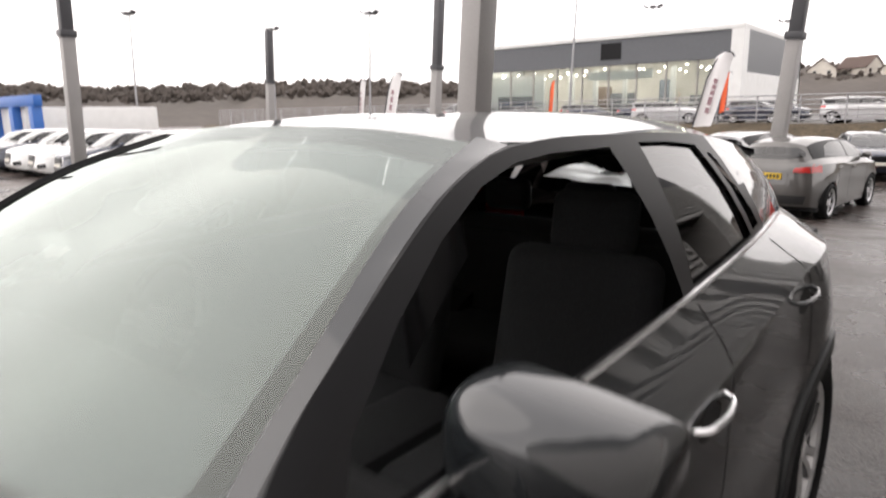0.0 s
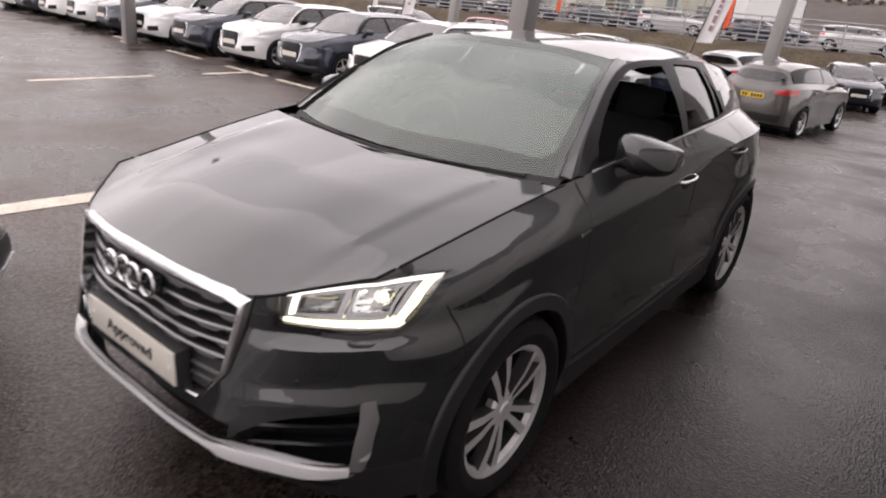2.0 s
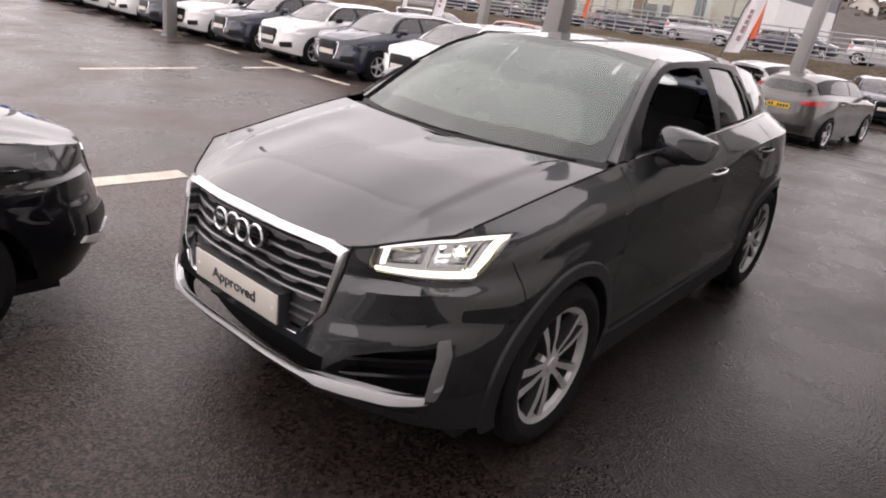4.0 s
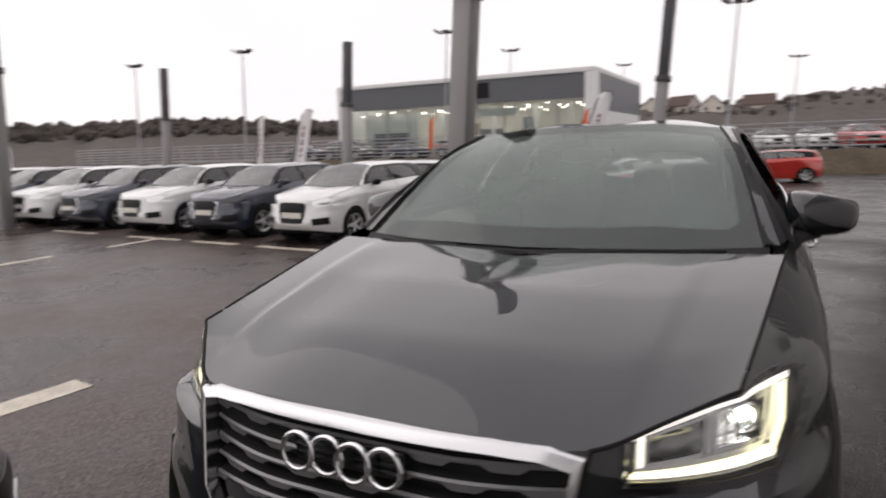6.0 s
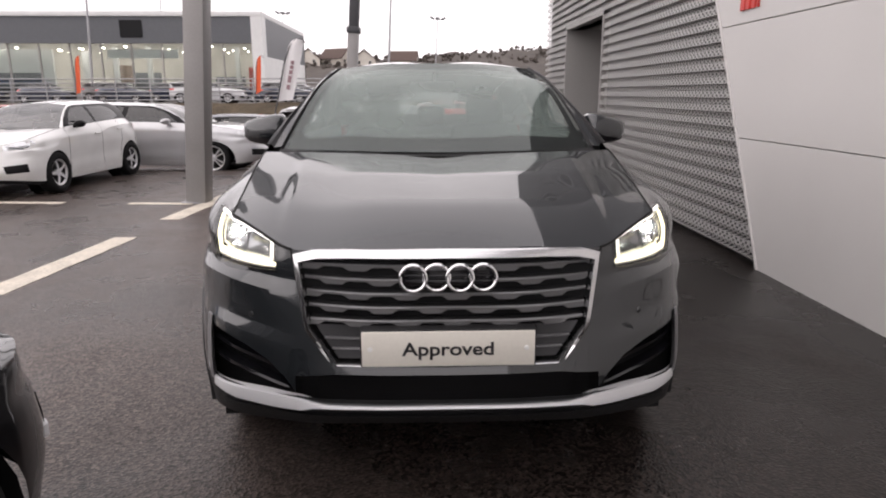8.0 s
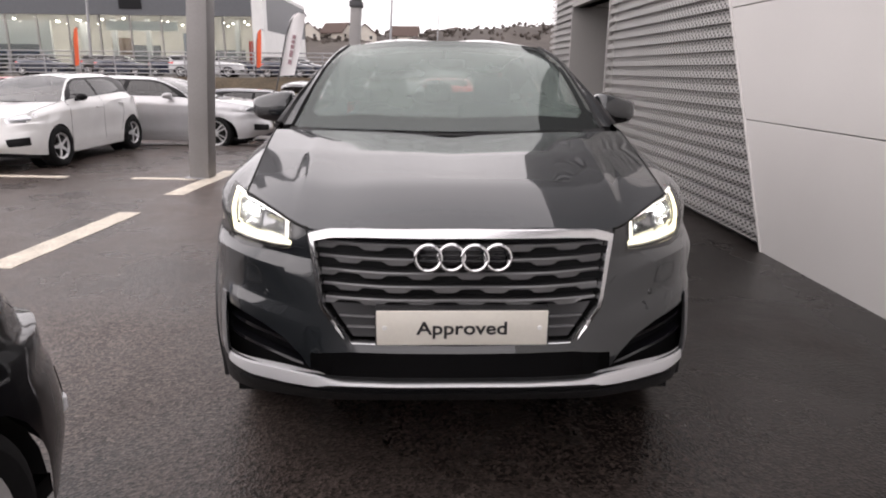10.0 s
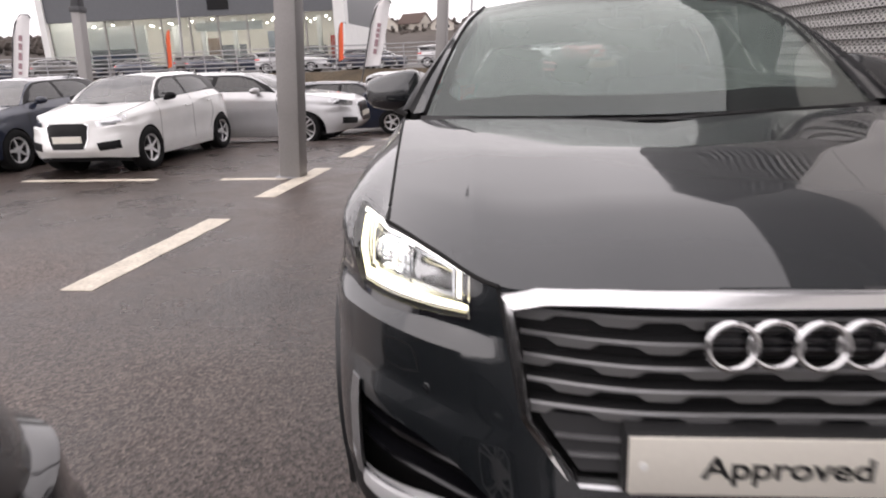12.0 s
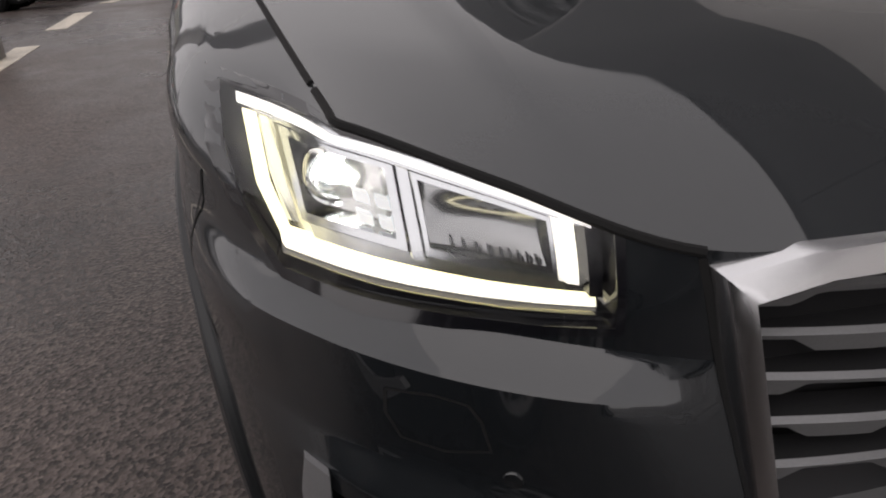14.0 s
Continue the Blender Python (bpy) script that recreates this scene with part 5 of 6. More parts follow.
    box(bm, -.11, .11, 1.845, 1.875, 1.345, 1.405, .012, 2)
    tube(bm, [(0, 1.85, 1.40), (0, 1.86, 1.45)], .012, 6)
    part("inner_mirror", bm, CABIN, car)
    add_wheels(car, WHEEL, [(.866, .84, .348), (-.866, .84, .348), (.858, 3.44, .348), (-.858, 3.44, .348)], 1.008)
    return car


hero_car()


# ---- the other cars ----
def plain_car(name, label, mat, scale, low=1.0, twin=False, group="parked cars", blank=PLATE_WHITE, estate=False, window=None, blade=False, lamp=None):
    """A simpler car on the same lines, its origin under the middle; the nose points to -y."""
    car = thing(name, label, "car", group=group)
    flank, bonnet, screen, pillar, roof, cabin, tail = skin(5, 3)
    sx, sy, sz = scale
    whole = bmesh.new()
    for b in (flank, bonnet, screen, pillar, roof, cabin, tail):
        merge(whole, b.copy())
    tree = tree_of(whole)
    whole.free()
    GR = [(0, .835), (.31, .83), (.37, .805), (.345, .58), (.28, .44), (0, .435)]
    GRI = [(0, .82), (.30, .815), (.352, .795), (.330, .585), (.272, .452), (0, .45)]
    LAMP = [(.45, .855), (.47, .775), (.70, .79), (.80, .86), (.80, .935), (.62, .905)]
    INT = [(.47, .53), (.76, .56), (.775, .43), (.50, .405)]
    cover = laid(tree, "y", [LAMP], 0.003, 0.0, 0.06)
    grille = laid(tree, "y", [GR[:] + [(-a, b) for a, b in reversed(GR[1:-1])]], 0.005, 0.0, 0.04)
    gring = laid(tree, "y", ring(GR[1:-1], GRI[1:-1])[:-1], 0.008, 0.01, 0.06)
    intake = laid(tree, "y", [INT], 0.008, 0.012, 0.03)
    for c in ARCHES:
        cut_out(flank, arch_poly(c, 0.385, 14), "x", lambda p: p.x > 0.5).free()
    wins = [cut_out(cabin, w, "x") for w in ([(1.42, 1.14), (1.70, 1.335), (1.90, 1.415), (2.06, 1.44), (2.28, 1.444), (2.31, 1.152)],
                                             [(2.40, 1.155), (2.36, 1.443), (2.93, 1.425), (3.28, 1.34), (3.40, 1.20)])]
    rear = cut_out(tail, [(0, 1.345), (.40, 1.335), (.52, 1.27), (.54, 1.20), (.30, 1.16), (0, 1.155)], "y")
    lamps = laid(tree, "x", [[(3.80, .93), (3.78, 1.05), (3.95, 1.07), (4.04, 1.03), (4.04, .93)]], 0.006, 0.0, 0.05)
    gap = [(p.x, p.y) for p in spline(LINES[-1], 5) if .343 < p.y < 1.17 and p.x > .6]
    lines = [laid(tree, "z", band(gap, 0.014), 0.002, 0, 0.08)]
    for l in ([(1.22, .36), (1.245, .95), (1.235, 1.09)], [(2.36, .36), (2.375, 1.13)], [(3.0, .46), (3.12, .80), (3.09, 1.15)]):
        lines.append(laid(tree, "x", band(l, 0.012), 0.002, 0, 0.08))
    handles = []
    for y, z in ((2.2, .95), (3.05, .99)):
        p = land(tree, "x", y, z)
        handles.append(bmesh.new())
        box(handles[-1], p.x - .005, p.x + .03, y - .1, y + .1, z - .012, z + .012, .008, 1)
    sill = laid(tree, "x", [[(1.24, .21), (3.04, .21), (3.04, .30), (1.24, .30)]], 0.01, 0.02, 0.2)
    back_lamps = laid(tree, "b", [[(.42, .93), (.44, 1.01), (.70, 1.05), (.76, 1.02), (.74, .93)]], 0.006, 0.0, 0.05)
    bumper = laid(tree, "b", [[(-.62, .34), (-.66, .50), (.66, .50), (.62, .34)]], 0.006, 0.0, 0.06)
    for b in (flank, bonnet, roof, tail, pillar, screen, rear):
        mirror(b, b is not pillar)
    merge(flank, tail, bonnet, roof, pillar)
    dark = bmesh.new()
    box(dark, -.80, .80, .35, 3.95, .20, .27)
    for c in ARCHES:
        for s in (1, -1):
            rows = []
            for k in range(13):
                t = math.pi * k / 12
                rows.append([Vector((s * x, c[0] + .39 * math.cos(t), c[1] + .39 * math.sin(t))) for x in (.5, .86)])
            sheet(dark, rows)
            dark.faces.new([dark.verts.new((s * .5, c[0] + .39 * math.cos(t), c[1] + .39 * math.sin(t))) for t in (2 * math.pi * k / 16 for k in range(16))])
    inner = bmesh.new()
    prism(inner, [(1.12, .5), (1.12, 1.06), (1.6, 1.02), (1.7, .7), (3.6, .7), (3.75, 1.0), (3.75, .5)], "x", -.72, .72)
    for x in (-.36, .36):
        box(inner, x - .23, x + .23, 2.52, 2.66, .6, 1.15, .05, 2)
        box(inner, x - .12, x + .12, 2.6, 2.7, 1.15, 1.32, .03, 2)
    box(inner, -.6, .6, 3.3, 3.45, .6, 1.2, .05, 2)
    plate = bmesh.new()
    box(plate, -.25, .25, -.034, -.022, .535, .64, .003, 1)
    rplate = bmesh.new()
    box(rplate, -.25, .25, 4.20, 4.215, .80, .91, .003, 1)
    mirrors = []
    for s in (1, -1):
        b = bmesh.new()
        bmesh.ops.create_uvsphere(b, u_segments=14, v_segments=8, radius=1)
        for v in b.verts:
            v.co = Vector((s * (.93 + .09 * v.co.x), 1.57 + .065 * v.co.y + .03 * v.co.x, 1.15 + .065 * v.co.z))
        box(b, s * .86 - .05, s * .86 + .05, 1.52, 1.58, 1.08, 1.13, .01, 1)
        mirrors.append(b)
    items = [("body", flank, mat, ""), ("window_surround", cabin, SURROUND, ""), ("windscreen", screen, PARKED_GLASS, ""), ("tailgate_window", rear, DARK_GLASS, ""),
             ("headlamp", cover, lamp or LAMP_SILVER, ""), ("grille", grille, SURROUND, ""), ("grille_frame", gring, SATIN, ""), ("intake", intake, SURROUND, ""), ("tail_lamp", lamps, TAIL_RED, "red tail lamp"),
             *(("shut_line", l, SHUT, "") for l in lines), ("door_handle", handles[0], mat, ""), ("door_handle", handles[1], mat, ""), ("underbody", dark, DARK, ""), ("cabin", inner, CABIN, ""), ("sill", sill, mat, ""),
             ("number_plate", plate, PLATE_WHITE, "blank cream plate"), ("number_plate", rplate, PLATE_YELLOW, "yellow plate"), ("tail_lamp", back_lamps, TAIL_RED, "red tail lamp"), ("rear_bumper_insert", bumper, PLASTIC, ""),
             ("door_mirror", mirrors[0], SURROUND if mat is WHITE_PAINT else mat, ""), ("door_mirror", mirrors[1], SURROUND if mat is WHITE_PAINT else mat, "")]
    for w in wins:
        items.append(("side_window", w, window or PARKED_GLASS, ""))
    for nm, b, m, lab in items:
        for v in b.verts:
            co = v.co
            if co.z > 1.15 and co.y > 2.3:
                co.z += 0.055 * min(1, (co.y - 2.3) / 1.2) * min(1, (co.z - 1.15) / 0.25)
            if co.z > 1.15 and co.y < 2.3:
                co.y -= 0.06 * min(1, (co.z - 1.15) / 0.25) * min(1, (2.3 - co.y) / 0.3)
            if estate and co.z > 1.1 and co.y > 2.6:
                co.y += 0.25 * (co.y - 2.6) * (co.z - 1.1) / 0.35
            v.co = Vector((co.x * sx, (co.y - 2.09) * sy, co.z * sz))
        if b in (cabin, intake, gring, cover, lamps, back_lamps, sill, *handles, *wins, *lines):
            made = pair(nm, b, m, car, lab, 32)
        else:
            made = [part(nm, b, m, car, lab, 32)]
        for o in made:
            if m in (SIDE_GLASS, DARK_GLASS, PARKED_GLASS):
                o.visible_shadow = False
    for k in (0, 1, 2, 3, 5, 6):
        bar = bmesh.new()
        x = (-.19 + .063 * k) * sx
        box(bar, x - .02, x + .02, (4.2155 - 2.09) * sy, (4.217 - 2.09) * sy, .825 * sz, .885 * sz)
        part("plate_bar", bar, INK, car)
    if blade:
        b = laid(tree, "y", band([(.50, .40), (.62, .39), (.72, .40), (.80, .44)], [.05, .06, .06, .03]), 0.02, 0.03, 0.04)
        for v in b.verts:
            v.co = Vector((v.co.x * sx, (v.co.y - 2.09) * sy, v.co.z * sz))
        pair("bumper_blade", b, BLADE, car, "satin silver bumper blade")
    wr = 0.82 if sz < 0.82 else 0.92 if sz < 0.97 else 1.0
    zc = 0.345 * wr
    add_wheels(car, WHEEL if twin else WHEEL_PLAIN, [(s * .872 * sx, (y - 2.09) * sy, zc) for s in (1, -1) for y in (.84, 3.44)], wr)
    return car


def stand(car, x, y, turn):
    """Stands a car with its middle at x, y, the nose turned by `turn` degrees from -y."""
    car.matrix_world = pose(x, y, fall(y), 0, 0, turn)
    return car


SMALL = (0.80, 0.777, 0.80)
white = stand(plain_car("hatchback_car", "white small hatchback parked in a row", WHITE_PAINT, SMALL, window=DARK_GLASS), -5.76, 8.33, -3.5)
dark1 = stand(plain_car("hatchback_car", "very dark blue small hatchback parked in a row", NAVY_PAINT, SMALL, window=DARK_GLASS, lamp=LAMP_DARK), -7.75, 8.40, -2)
row = [(white, -9.72), (dark1, -11.65), (white, -13.55), (dark1, -15.5), (white, -17.4), (white, -19.4), (dark1, -21.4), (white, -23.4)]
for src, x in row:
    copy_thing(src, pose(x, 8.33 - 0.04 * (x + 5.76), 0, 0, 0, random.uniform(-4, 0)))
silver = stand(plain_car("estate_car", "silver estate car with dark alloy wheels", SILVER_PAINT, (0.98, 1.10, 0.86), twin=True, estate=True, window=DARK_GLASS), -5.32, 11.3, 88)
black = stand(plain_car("crossover_car", "black crossover parked beside the grey one", BLACK_PAINT, (1.0, 1.03, 0.87), twin=True, blade=True, lamp=GLOSS_BLACK), -1.98, -2.0, 180)
taupe = stand(plain_car("hatchback_car", "grey hatchback seen from behind with a yellow plate", TAUPE_PAINT, (0.93, 0.92, 0.91), twin=True, window=DARK_GLASS), -1.35, 15.15, 173)
red = stand(plain_car("hatchback_car", "red hatchback parked far off", RED_PAINT, (0.95, 0.945, 0.86)), 0.3, 29.5, -80)
for src, x, y, turn in ((dark1, -4.0, 14.6, 95), (dark1, -1.25, 22.6, 20), (silver, -3.6, 20.5, 172), (dark1, -0.75, 26.2, 15),
                        (white, -8.6, 13.4, 180), (silver, -10.8, 13.4, 180), (white, -13.0, 13.6, 180), (dark1, -15.2, 13.6, 180), (white, -17.4, 13.8, 180), (white, -19.6, 13.8, 180), (dark1, -6.9, 16.8, 100),
                        (white, -3.5, 22.5, 100), (white, -9.0, 22.5, 90), (red, -14.5, 23.5, 95), (silver, -20.0, 23.5, 95)):
    copy_thing(src, pose(x, y, fall(y), 0, 0, turn))


# ---- the far side: raised forecourt, railing, showroom, masts, flags, hill ----
HEDGE = material("winter_bank", (0.075, 0.056, 0.034), 0.9, grain=0.55, grain_scale=8, stain=0.4, stain_scale=0.8, bump=1.0, bump_scale=12)
bm = bmesh.new()
box(bm, -60, 40, 37.7, 120, -.5, .75)
solo("raised_forecourt", bm, material("terrace_asphalt", (0.10, 0.095, 0.09), 0.7, grain=0.2, grain_scale=20, stain=0.2, stain_scale=0.5), "raised asphalt forecourt beyond the lot", "forecourt", kind="structure", smooth=False)
bm = bmesh.new()
rows = []
for j, (y, z) in enumerate(((35.3, -0.42), (35.8, -.05), (36.5, .36), (37.3, .72), (37.6, .80), (38.0, .765))):
    rows.append([Vector((x, y + .3 * noise.noise((x * .7, j, 0)), z + .22 * noise.noise((x * .9, j * 2.0, 3)) * (0 < j < 5))) for x in [-60 + .8 * k for k in range(126)]])
sheet(bm, rows)
solo("grass_bank", bm, HEDGE, "brown-green winter bank of rough grass", "bank", kind="structure")
rail = thing("railing", "galvanised tubular railing along the raised edge", "railing")
for z in (0.98, 1.22, 1.46, 1.70, 1.94, 2.18):
    bm = bmesh.new()
    tube(bm, [(-58, 37.75, z), (0, 37.75, z), (38, 37.75, z)], .04, 6)
    part("rail", bm, STEEL, rail)
post = None
for k in range(49):
    if post is None:
        bm = bmesh.new()
        tube(bm, [(0, 0, .7), (0, 0, 2.2)], .04, 6)
        post = part("post", bm, STEEL, rail)
        post.location = (-58, 37.75, 0)
    else:
        o = new("post", post.data)
        o.parent = rail
        o.location = (-58 + 2 * k, 37.75, 0)

# showroom
FASCIA = material("fascia_dark", (0.10, 0.105, 0.115), 0.45, grain=0.05, grain_scale=5)
SHOW_WHITE = material("showroom_white", (0.7, 0.7, 0.69), 0.5, stain=0.05)
show = thing("showroom_building", "glass-fronted car showroom with a dark fascia and white frame", "building")
X0, X1, Y0, Y1, H = -35.0, -11.6, 48.0, 65.0, 7.1
bm = bmesh.new()
box(bm, X0, X1, Y0 - .3, Y1, H - .35, H, .03)
part("roof", bm, SHOW_WHITE, show)
bm = bmesh.new()
box(bm, X0, X1 - .8, Y0 - .15, Y0 + .25, 4.9, H - .35)
box(bm, X1 - .3, X1, Y0 + .9, Y1, 4.0, H - .35)
part("fascia", bm, FASCIA, show, "dark grey fascia band")
bm = bmesh.new()
box(bm, X1 - .8, X1, Y0 - .3, Y0 + .9, 0.75, H - .35)
box(bm, X0, X0 + .5, Y0 - .3, Y1, 0.75, H - .35)
box(bm, X0, X1, Y1 - .3, Y1, 0.75, H - .35)
box(bm, X1 - .3, X1, Y0 + .9, Y1, 0.75, 4.0)
part("wall", bm, SHOW_WHITE, show)
bm = bmesh.new()
for k in range(11):
    x = X0 + .5 + k * (X1 - .8 - X0 - .5) / 10
    box(bm, x - .05, x + .05, Y0 + .05, Y0 + .2, 0.75, 4.9)
box(bm, X0 + .5, X1 - .8, Y0 + .05, Y0 + .2, 0.75, 1.4)
part("mullion", bm, COLUMN, show)
for k in range(10):
    w = (X1 - .8 - X0 - .5) / 10
    x = X0 + .5 + k * w
    bm = bmesh.new()
    box(bm, x + .05, x + w - .05, Y0 + .1, Y0 + .13, 1.4, 4.9)
    part("pane", bm, glass("showroom_glass", (0.72, 0.76, 0.75), 1.4), show).visible_shadow = False
bm = bmesh.new()
box(bm, X0 + .5, X1 - .3, Y0 + 9, Y0 + 9.2, 0.75, 6.7)
part("back_wall", bm, material("showroom_inner", (0.66, 0.62, 0.57), 0.7, stain=0.25, stain_scale=0.3), show)
bm = bmesh.new()
box(bm, X0 + 1.5, X0 + 7.0, Y0 + 2.0, Y0 + 2.2, 0.75, 4.6)
part("screen_wall", bm, SHOW_WHITE, show, "white portal wall")
bm = bmesh.new()
box(bm, X0 + 2.4, X0 + 6.0, Y0 + 1.9, Y0 + 2.0, 0.75, 2.9)
part("portal", bm, FASCIA, show)
bm = bmesh.new()
for k in range(14):
    for q in range(3):
        x = X0 + 1.5 + k * 1.6 + .3 * (q % 2)
        box(bm, x - .06, x + .06, Y0 + 1.5 + q * 2.2, Y0 + 1.7 + q * 2.2, 4.45 + .1 * ((k * 5 + q * 3) % 4), 4.52 + .1 * ((k * 5 + q * 3) % 4), .02, 1)
part("ceiling_lamp", bm, emitter("showroom_lamp", (1, .93, .8), 14.0), show, "small lit ceiling spot")
# added fill light, no visible fitting: lifts the interior beyond what the spots give
glow = bpy.data.lights.new("showroom_fill", "AREA")
glow.shape, glow.size, glow.size_y, glow.energy, glow.color = "RECTANGLE", 21, 6, 850, (1.0, 0.93, 0.84)
new("showroom_fill", glow).location = (X0 + 11.5, Y0 + 3.5, 6.2)
bm = bmesh.new()
box(bm, X0 + 11.6, X0 + 16.8, Y0 + 1.0, Y0 + 1.1, 3.9, 4.55)
part("banner", bm, PAPER, show, "white hanging banner with plain marks")
for k, (x, w, y, z0, z1, m) in enumerate(((8.2, .5, 4, 0.75, 4.6, SHOW_WHITE), (9.6, 1.6, 6, 0.75, 3.6, material("display_brown", (0.16, 0.11, 0.08), 0.6, stain=0.2)), (11.0, .4, 3, 0.75, 4.8, SHOW_WHITE),
                                         (11.6, 2.2, 5, 0.75, 3.0, FASCIA), (13.8, .35, 2.5, 0.75, 4.8, SHOW_WHITE), (15.2, 1.2, 6.5, 0.75, 4.0, material("display_slate", (0.12, 0.14, 0.17), 0.5, stain=0.2)),
                                         (17.2, .4, 3.5, 0.75, 4.8, SHOW_WHITE), (17.9, 2.4, 6, 0.75, 2.7, FASCIA), (20.4, .35, 3, 0.75, 4.8, SHOW_WHITE), (20.9, 1.2, 5, 0.75, 3.4, material("display_red", (0.35, 0.05, 0.04), 0.5, stain=0.2)))):
    bm = bmesh.new()
    box(bm, X0 + x, X0 + x + w, Y0 + y, Y0 + y + .25, z0, z1, .03)
    part("display_wall", bm, m, show)
bm = bmesh.new()
box(bm, X0 + 13.2, X0 + 14.8, Y0 - .2, Y0 - .15, 5.3, 6.5)
part("fascia_sign", bm, SURROUND, show, "dark square sign on the fascia")
for x, y, t, src in ((-31, 46, 90, dark1), (-26.5, 45.5, 85, dark1), (-22, 46, 92, taupe), (-17.5, 45.5, 95, dark1), (-13, 46, 90, dark1), (-8.5, 45.5, 85, dark1), (-4, 44, 80, dark1), (-33, 40.5, 100, dark1),
                     (-28.5, 40, 90, taupe), (-23.5, 40.5, 88, dark1), (-18.5, 40, 90, dark1), (-13.5, 40.5, 92, silver), (-8.5, 40, 85, dark1), (-3.2, 40, 75, silver), (0.2, 41, 15, white), (2.4, 41, 15, white), (4.6, 41, 12, red), (7, 41, 10, dark1)):
    copy_thing(src, pose(x, y, 0.75, 0, 0, t))


def mast(x, y, h):
    ob = thing("light_mast", "tall thin lighting mast with floodlight heads", "lamp post", Matrix.Translation((x, y, 0)) @ Matrix.Rotation(radians(3), 4, "Y"), group="light masts")
    bm = bmesh.new()
    tube(bm, [(0, 0, 0), (0, 0, h * .5), (0, 0, h)], [.11, .08, .05], 8)
    part("pole", bm, STEEL, ob)
    bm = bmesh.new()
    tube(bm, [(-.7, 0, h + .1), (0, 0, h - .05), (.7, 0, h + .1)], .035, 6)
    part("arm", bm, STEEL, ob)
    for dx, a in ((-.75, 25), (0, 0), (.75, -25)):
        bm = bmesh.new()
        box(bm, -.3, .3, -.22, .22, -.07, .07, .03, 2, Matrix.Translation((dx, -.1, h + .14)) @ Matrix.Rotation(radians(a), 4, "Y") @ Matrix.Rotation(radians(-15), 4, "X"))
        part("lamp_head", bm, COLUMN_DARK, ob)


for az, d, h in ((-44.3, 59, 10), (-27.0, 51, 10.2), (-3.2, 47, 10.2), (-52.5, 70, 10), (-63, 62, 10), (-21.5, 75, 12), (-12.0, 95, 12), (1.0, 90, 11)):
    mast(d * math.sin(radians(az)), d * math.cos(radians(az)), h)
CLOTH_WHITE = material("flag_white", (0.75, 0.73, 0.73), 0.7, grain=0.03, grain_scale=30)
CLOTH_ORANGE = material("flag_orange", (0.75, 0.12, 0.04), 0.7)


def feather_flag(x, y, z0, h, mat, lab, turn=0.0, foot=1.05, lean=7):
    ob = thing("feather_flag", lab, "flag", pose(x, y, fall(y) if y < 30 else 0, 0, lean, turn), group="feather flags")
    bm = bmesh.new()
    tube(bm, [(0, 0, z0), (0, 0, 1 + z0), (.02, 0, h * .8), (.08, 0, h * .92), (.22, 0, h), (.40, 0, h + .02), (.47, 0, h - .06)], .018, 6)
    part("pole", bm, COLUMN_DARK, ob)
    bm = bmesh.new()
    rows = []
    wide = .42 if mat is CLOTH_WHITE else .28
    for k in range(14):
        t = k / 13
        z = z0 + foot + (h - z0 - foot) * t
        left = .02 + .06 * max(0, t - .72) / .28 + .12 * max(0, t - .9) / .1
        right = wide + .03 * math.sin(t * 3) if t < .94 else wide + .02
        rows.append([Vector((left + (right - left) * s, .05 * math.sin(4 * s + 3 * t), z - (.12 * (1 - s) if k == 0 else 0))) for s in (0, .33, .67, 1)])
    sheet(bm, rows)
    r = bmesh.ops.extrude_face_region(bm, geom=list(bm.faces))
    for v in r["geom"]:
        if isinstance(v, bmesh.types.BMVert):
            v.co.y += .006
    sail = part("sail", bm, mat, ob)
    if mat is CLOTH_WHITE:
        bm = bmesh.new()
        rng = random.Random(int(abs(x) * 10))
        z = z0 + foot + .25
        while z < h - .55:
            d = rng.uniform(.08, .2)
            box(bm, .20, .29, -.066, -.060, z, z + d)
            z += d + rng.uniform(.03, .09)
        part("print", bm, FLAG_PRINT, sail, "faded vertical print as plain bars")


FLAG_PRINT = material("flag_print", (0.32, 0.2, 0.22), 0.7)
feather_flag(-4.42, 16.6, 0.0, 3.3, CLOTH_WHITE, "white feather flag on a bent dark pole", 0, 1.68, 13)
feather_flag(-13.9, 15.9, 0.0, 3.3, CLOTH_WHITE, "white feather flag on a bent dark pole", 10, 1.5, 12)
feather_flag(-19.2, 20.0, 0.0, 3.4, CLOTH_WHITE, "white feather flag on a bent dark pole", -10, 1.5, 8)
for x in (-9.8, -20.1):
    feather_flag(x, 37.2, 0.45, 3.45, CLOTH_ORANGE, "orange feather flag by the railing", 0, 1.0, 3)

# low blue building at the end of the lot
blue = thing("portal_building", "white and blue low building at the lot's end", "building")
bm = bmesh.new()
box(bm, -52, -47.5, 17, 26, -.5, 2.4, .05)
part("wall", bm, SHOW_WHITE, blue)
bm = bmesh.new()
box(bm, -53, -44.5, 16.6, 17.1, 2.4, 3.1, .03)
for x in (-52.5, -48.5, -45):
    box(bm, x - .35, x + .35, 16.5, 17.1, -.4, 2.4, .03)
part("blue_portal", bm, material("portal_blue", (0.02, 0.12, 0.42), 0.45), blue, "bright blue portal frame")

# hill with winter woods and houses
HILL = material("winter_woods", (0.07, 0.058, 0.050), 0.95, grain=0.3, grain_scale=0.35, stain=0.25, stain_scale=0.03)


def crest_of(az):
    return 10 + 6 * noise.noise((az * 3, 1, 0)) + (3 if az < radians(-35) else 0) + 7 * smooth(radians(-24), radians(-12), az)


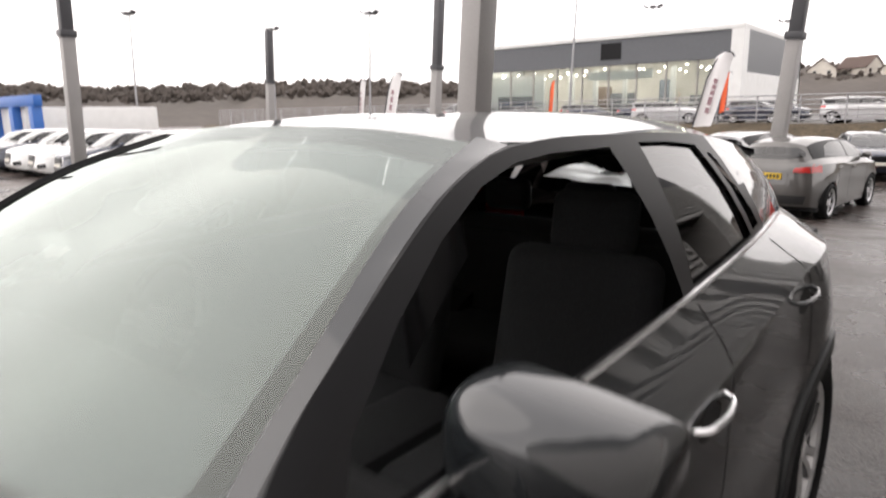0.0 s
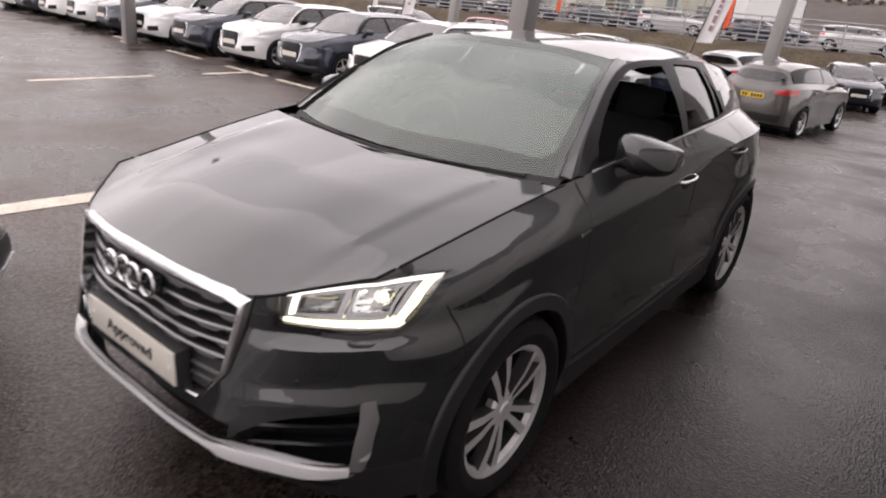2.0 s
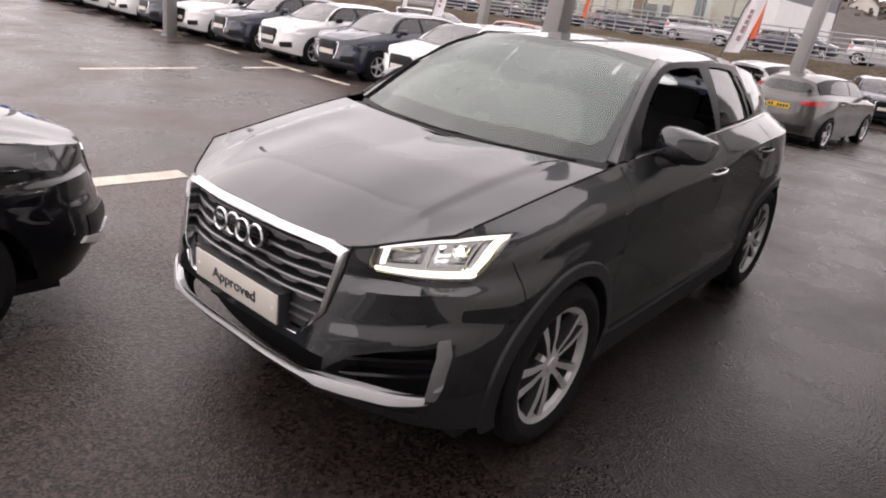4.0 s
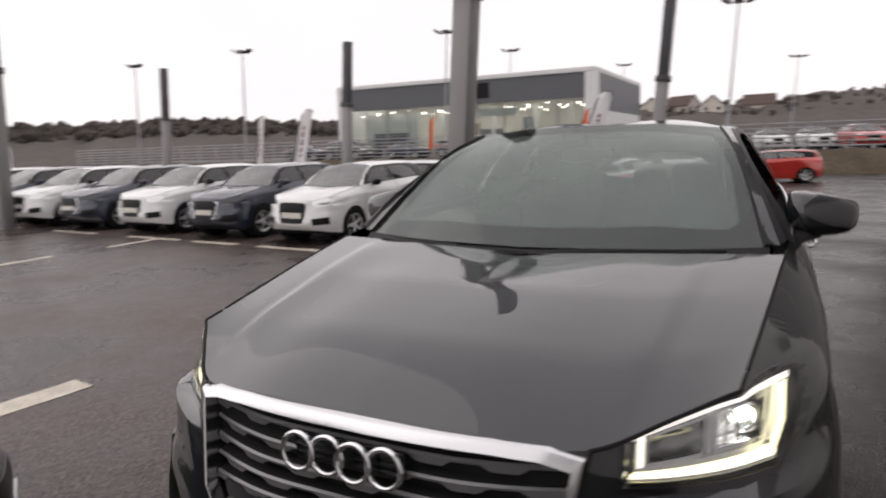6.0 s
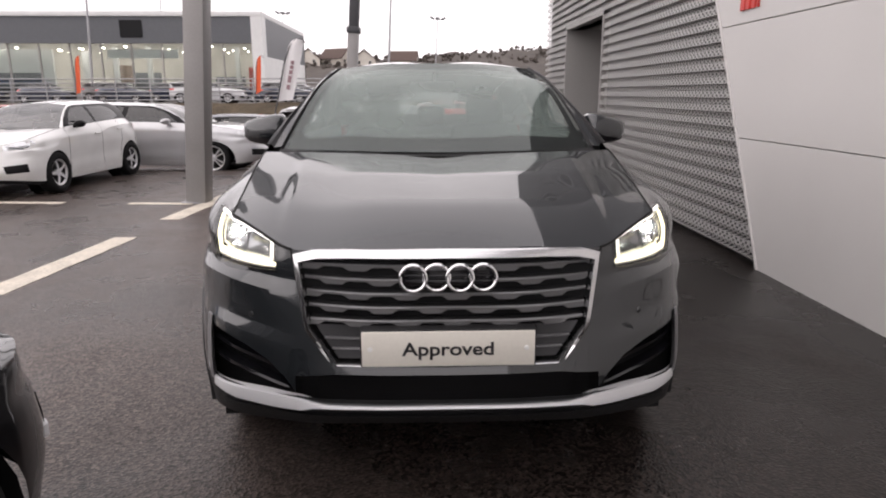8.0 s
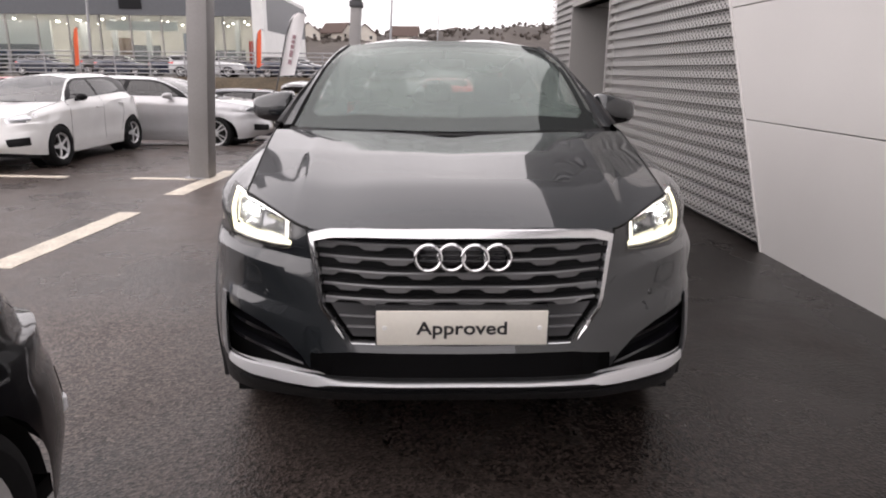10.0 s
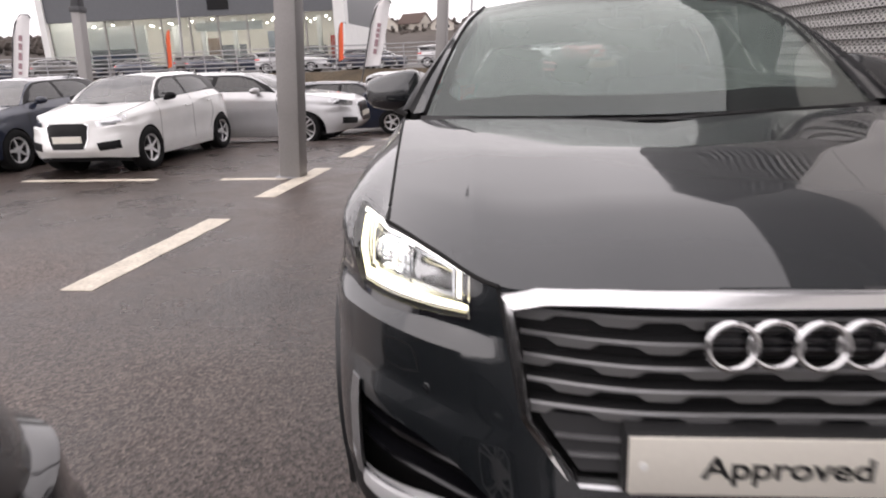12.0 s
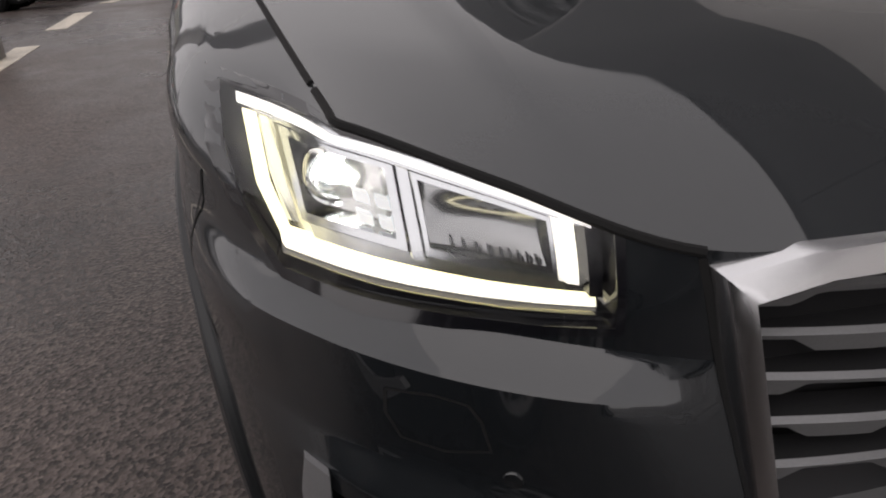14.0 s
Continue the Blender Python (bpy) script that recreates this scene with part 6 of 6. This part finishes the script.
bm = bmesh.new()
rows = []
for j in range(9):
    t = j / 8
    row = []
    for k in range(150):
        az = radians(-95 + 130 * k / 149)
        d = 150 + 190 * t
        crest = crest_of(az)
        h = crest * min(1, 1.4 * t) * (1 if t < .8 else 1 - .2 * (t - .8)) - .5
        h += (1.2 + 2.0 * t) * noise.noise((az * 60, j * .9, 2)) * (t > 0.1)
        row.append(Vector((d * math.sin(az), d * math.cos(az), h)))
    rows.append(row)
sheet(bm, rows)
solo("backdrop", bm, HILL, "low distant hill of bare winter woods", "hill", kind="structure")
rng = random.Random(4)
ball = bmesh.new()
bmesh.ops.create_icosphere(ball, subdivisions=1, radius=1)
BALL_V = [v.co.copy() for v in ball.verts]
BALL_F = [[v.index for v in f.verts] for f in ball.faces]
ball.free()
verts, faces = [], []
for k in range(2200):
    az = radians(rng.uniform(-95, 30) if k < 1500 else rng.uniform(-75, -22))
    d = rng.uniform(225, 335)
    z = max(0, crest_of(az) * min(1, 1.4 * (d - 150) / 190) - 1)
    c = Vector((d * math.sin(az), d * math.cos(az), z))
    r = rng.uniform(0.5, 1.2) * (1.7 if az < radians(-22) else 1)
    for q in range(3):
        o = Vector((rng.uniform(-1, 1) * r, rng.uniform(-1, 1) * r, r * rng.uniform(.5, 1.5)))
        big = r * rng.uniform(.5, .9)
        n = len(verts)
        verts += [v * big * rng.uniform(.65, 1.25) + c + o for v in BALL_V]
        faces += [[i + n for i in f] for f in BALL_F]
me = bpy.data.meshes.new("far_woods")
me.from_pydata(verts, [], faces)
bm = bmesh.new()
bm.from_mesh(me)
bpy.data.meshes.remove(me)
solo("far_woods", bm, HILL, "distant bare winter trees in clumps", "woods", kind="stuff")
ROOF_TILE = material("roof_tile", (0.09, 0.06, 0.05), 0.8, grain=0.2, grain_scale=3)
RENDERED = material("house_render", (0.6, 0.56, 0.5), 0.8, stain=0.1, stain_scale=0.5)


def house(x, y, z, w, turn):
    ob = thing("house", "pale rendered house on the far hillside", "house", pose(x, y, z, 0, 0, turn), group="far houses")
    bm = bmesh.new()
    prism(bm, [(-w / 2, -9), (w / 2, -9), (w / 2, 5), (0, 8.2), (-w / 2, 5)], "y", -5, 5)
    part("wall", bm, RENDERED, ob, smooth=False)
    bm = bmesh.new()
    for s in (1, -1):
        prism(bm, [(s * (w / 2 + .4), 4.7), (0, 8.4), (0, 8.75), (s * (w / 2 + .4), 5.0)], "y", -5.4, 5.4)
    part("roof", bm, ROOF_TILE, ob, smooth=False)
    for wx in (-w / 4, w / 4):
        for wz in (1, 3.4):
            bm = bmesh.new()
            box(bm, wx - .5, wx + .5, -5.06, -4.98, wz, wz + 1.2)
            part("window", bm, GLOSS_BLACK, ob)


for az, d, z, w, t in ((-9.5, 250, 11, 8, 5), (-7.2, 255, 11.5, 8, 60), (-5.0, 245, 10.5, 8, 10), (-1.5, 260, 11, 9, 85), (2.5, 300, 13, 9, 20), (-12.5, 270, 11, 8, 80), (-46, 320, 8, 9, 30)):
    house(d * math.sin(radians(az)), d * math.cos(radians(az)), z - 2.5, w, t)
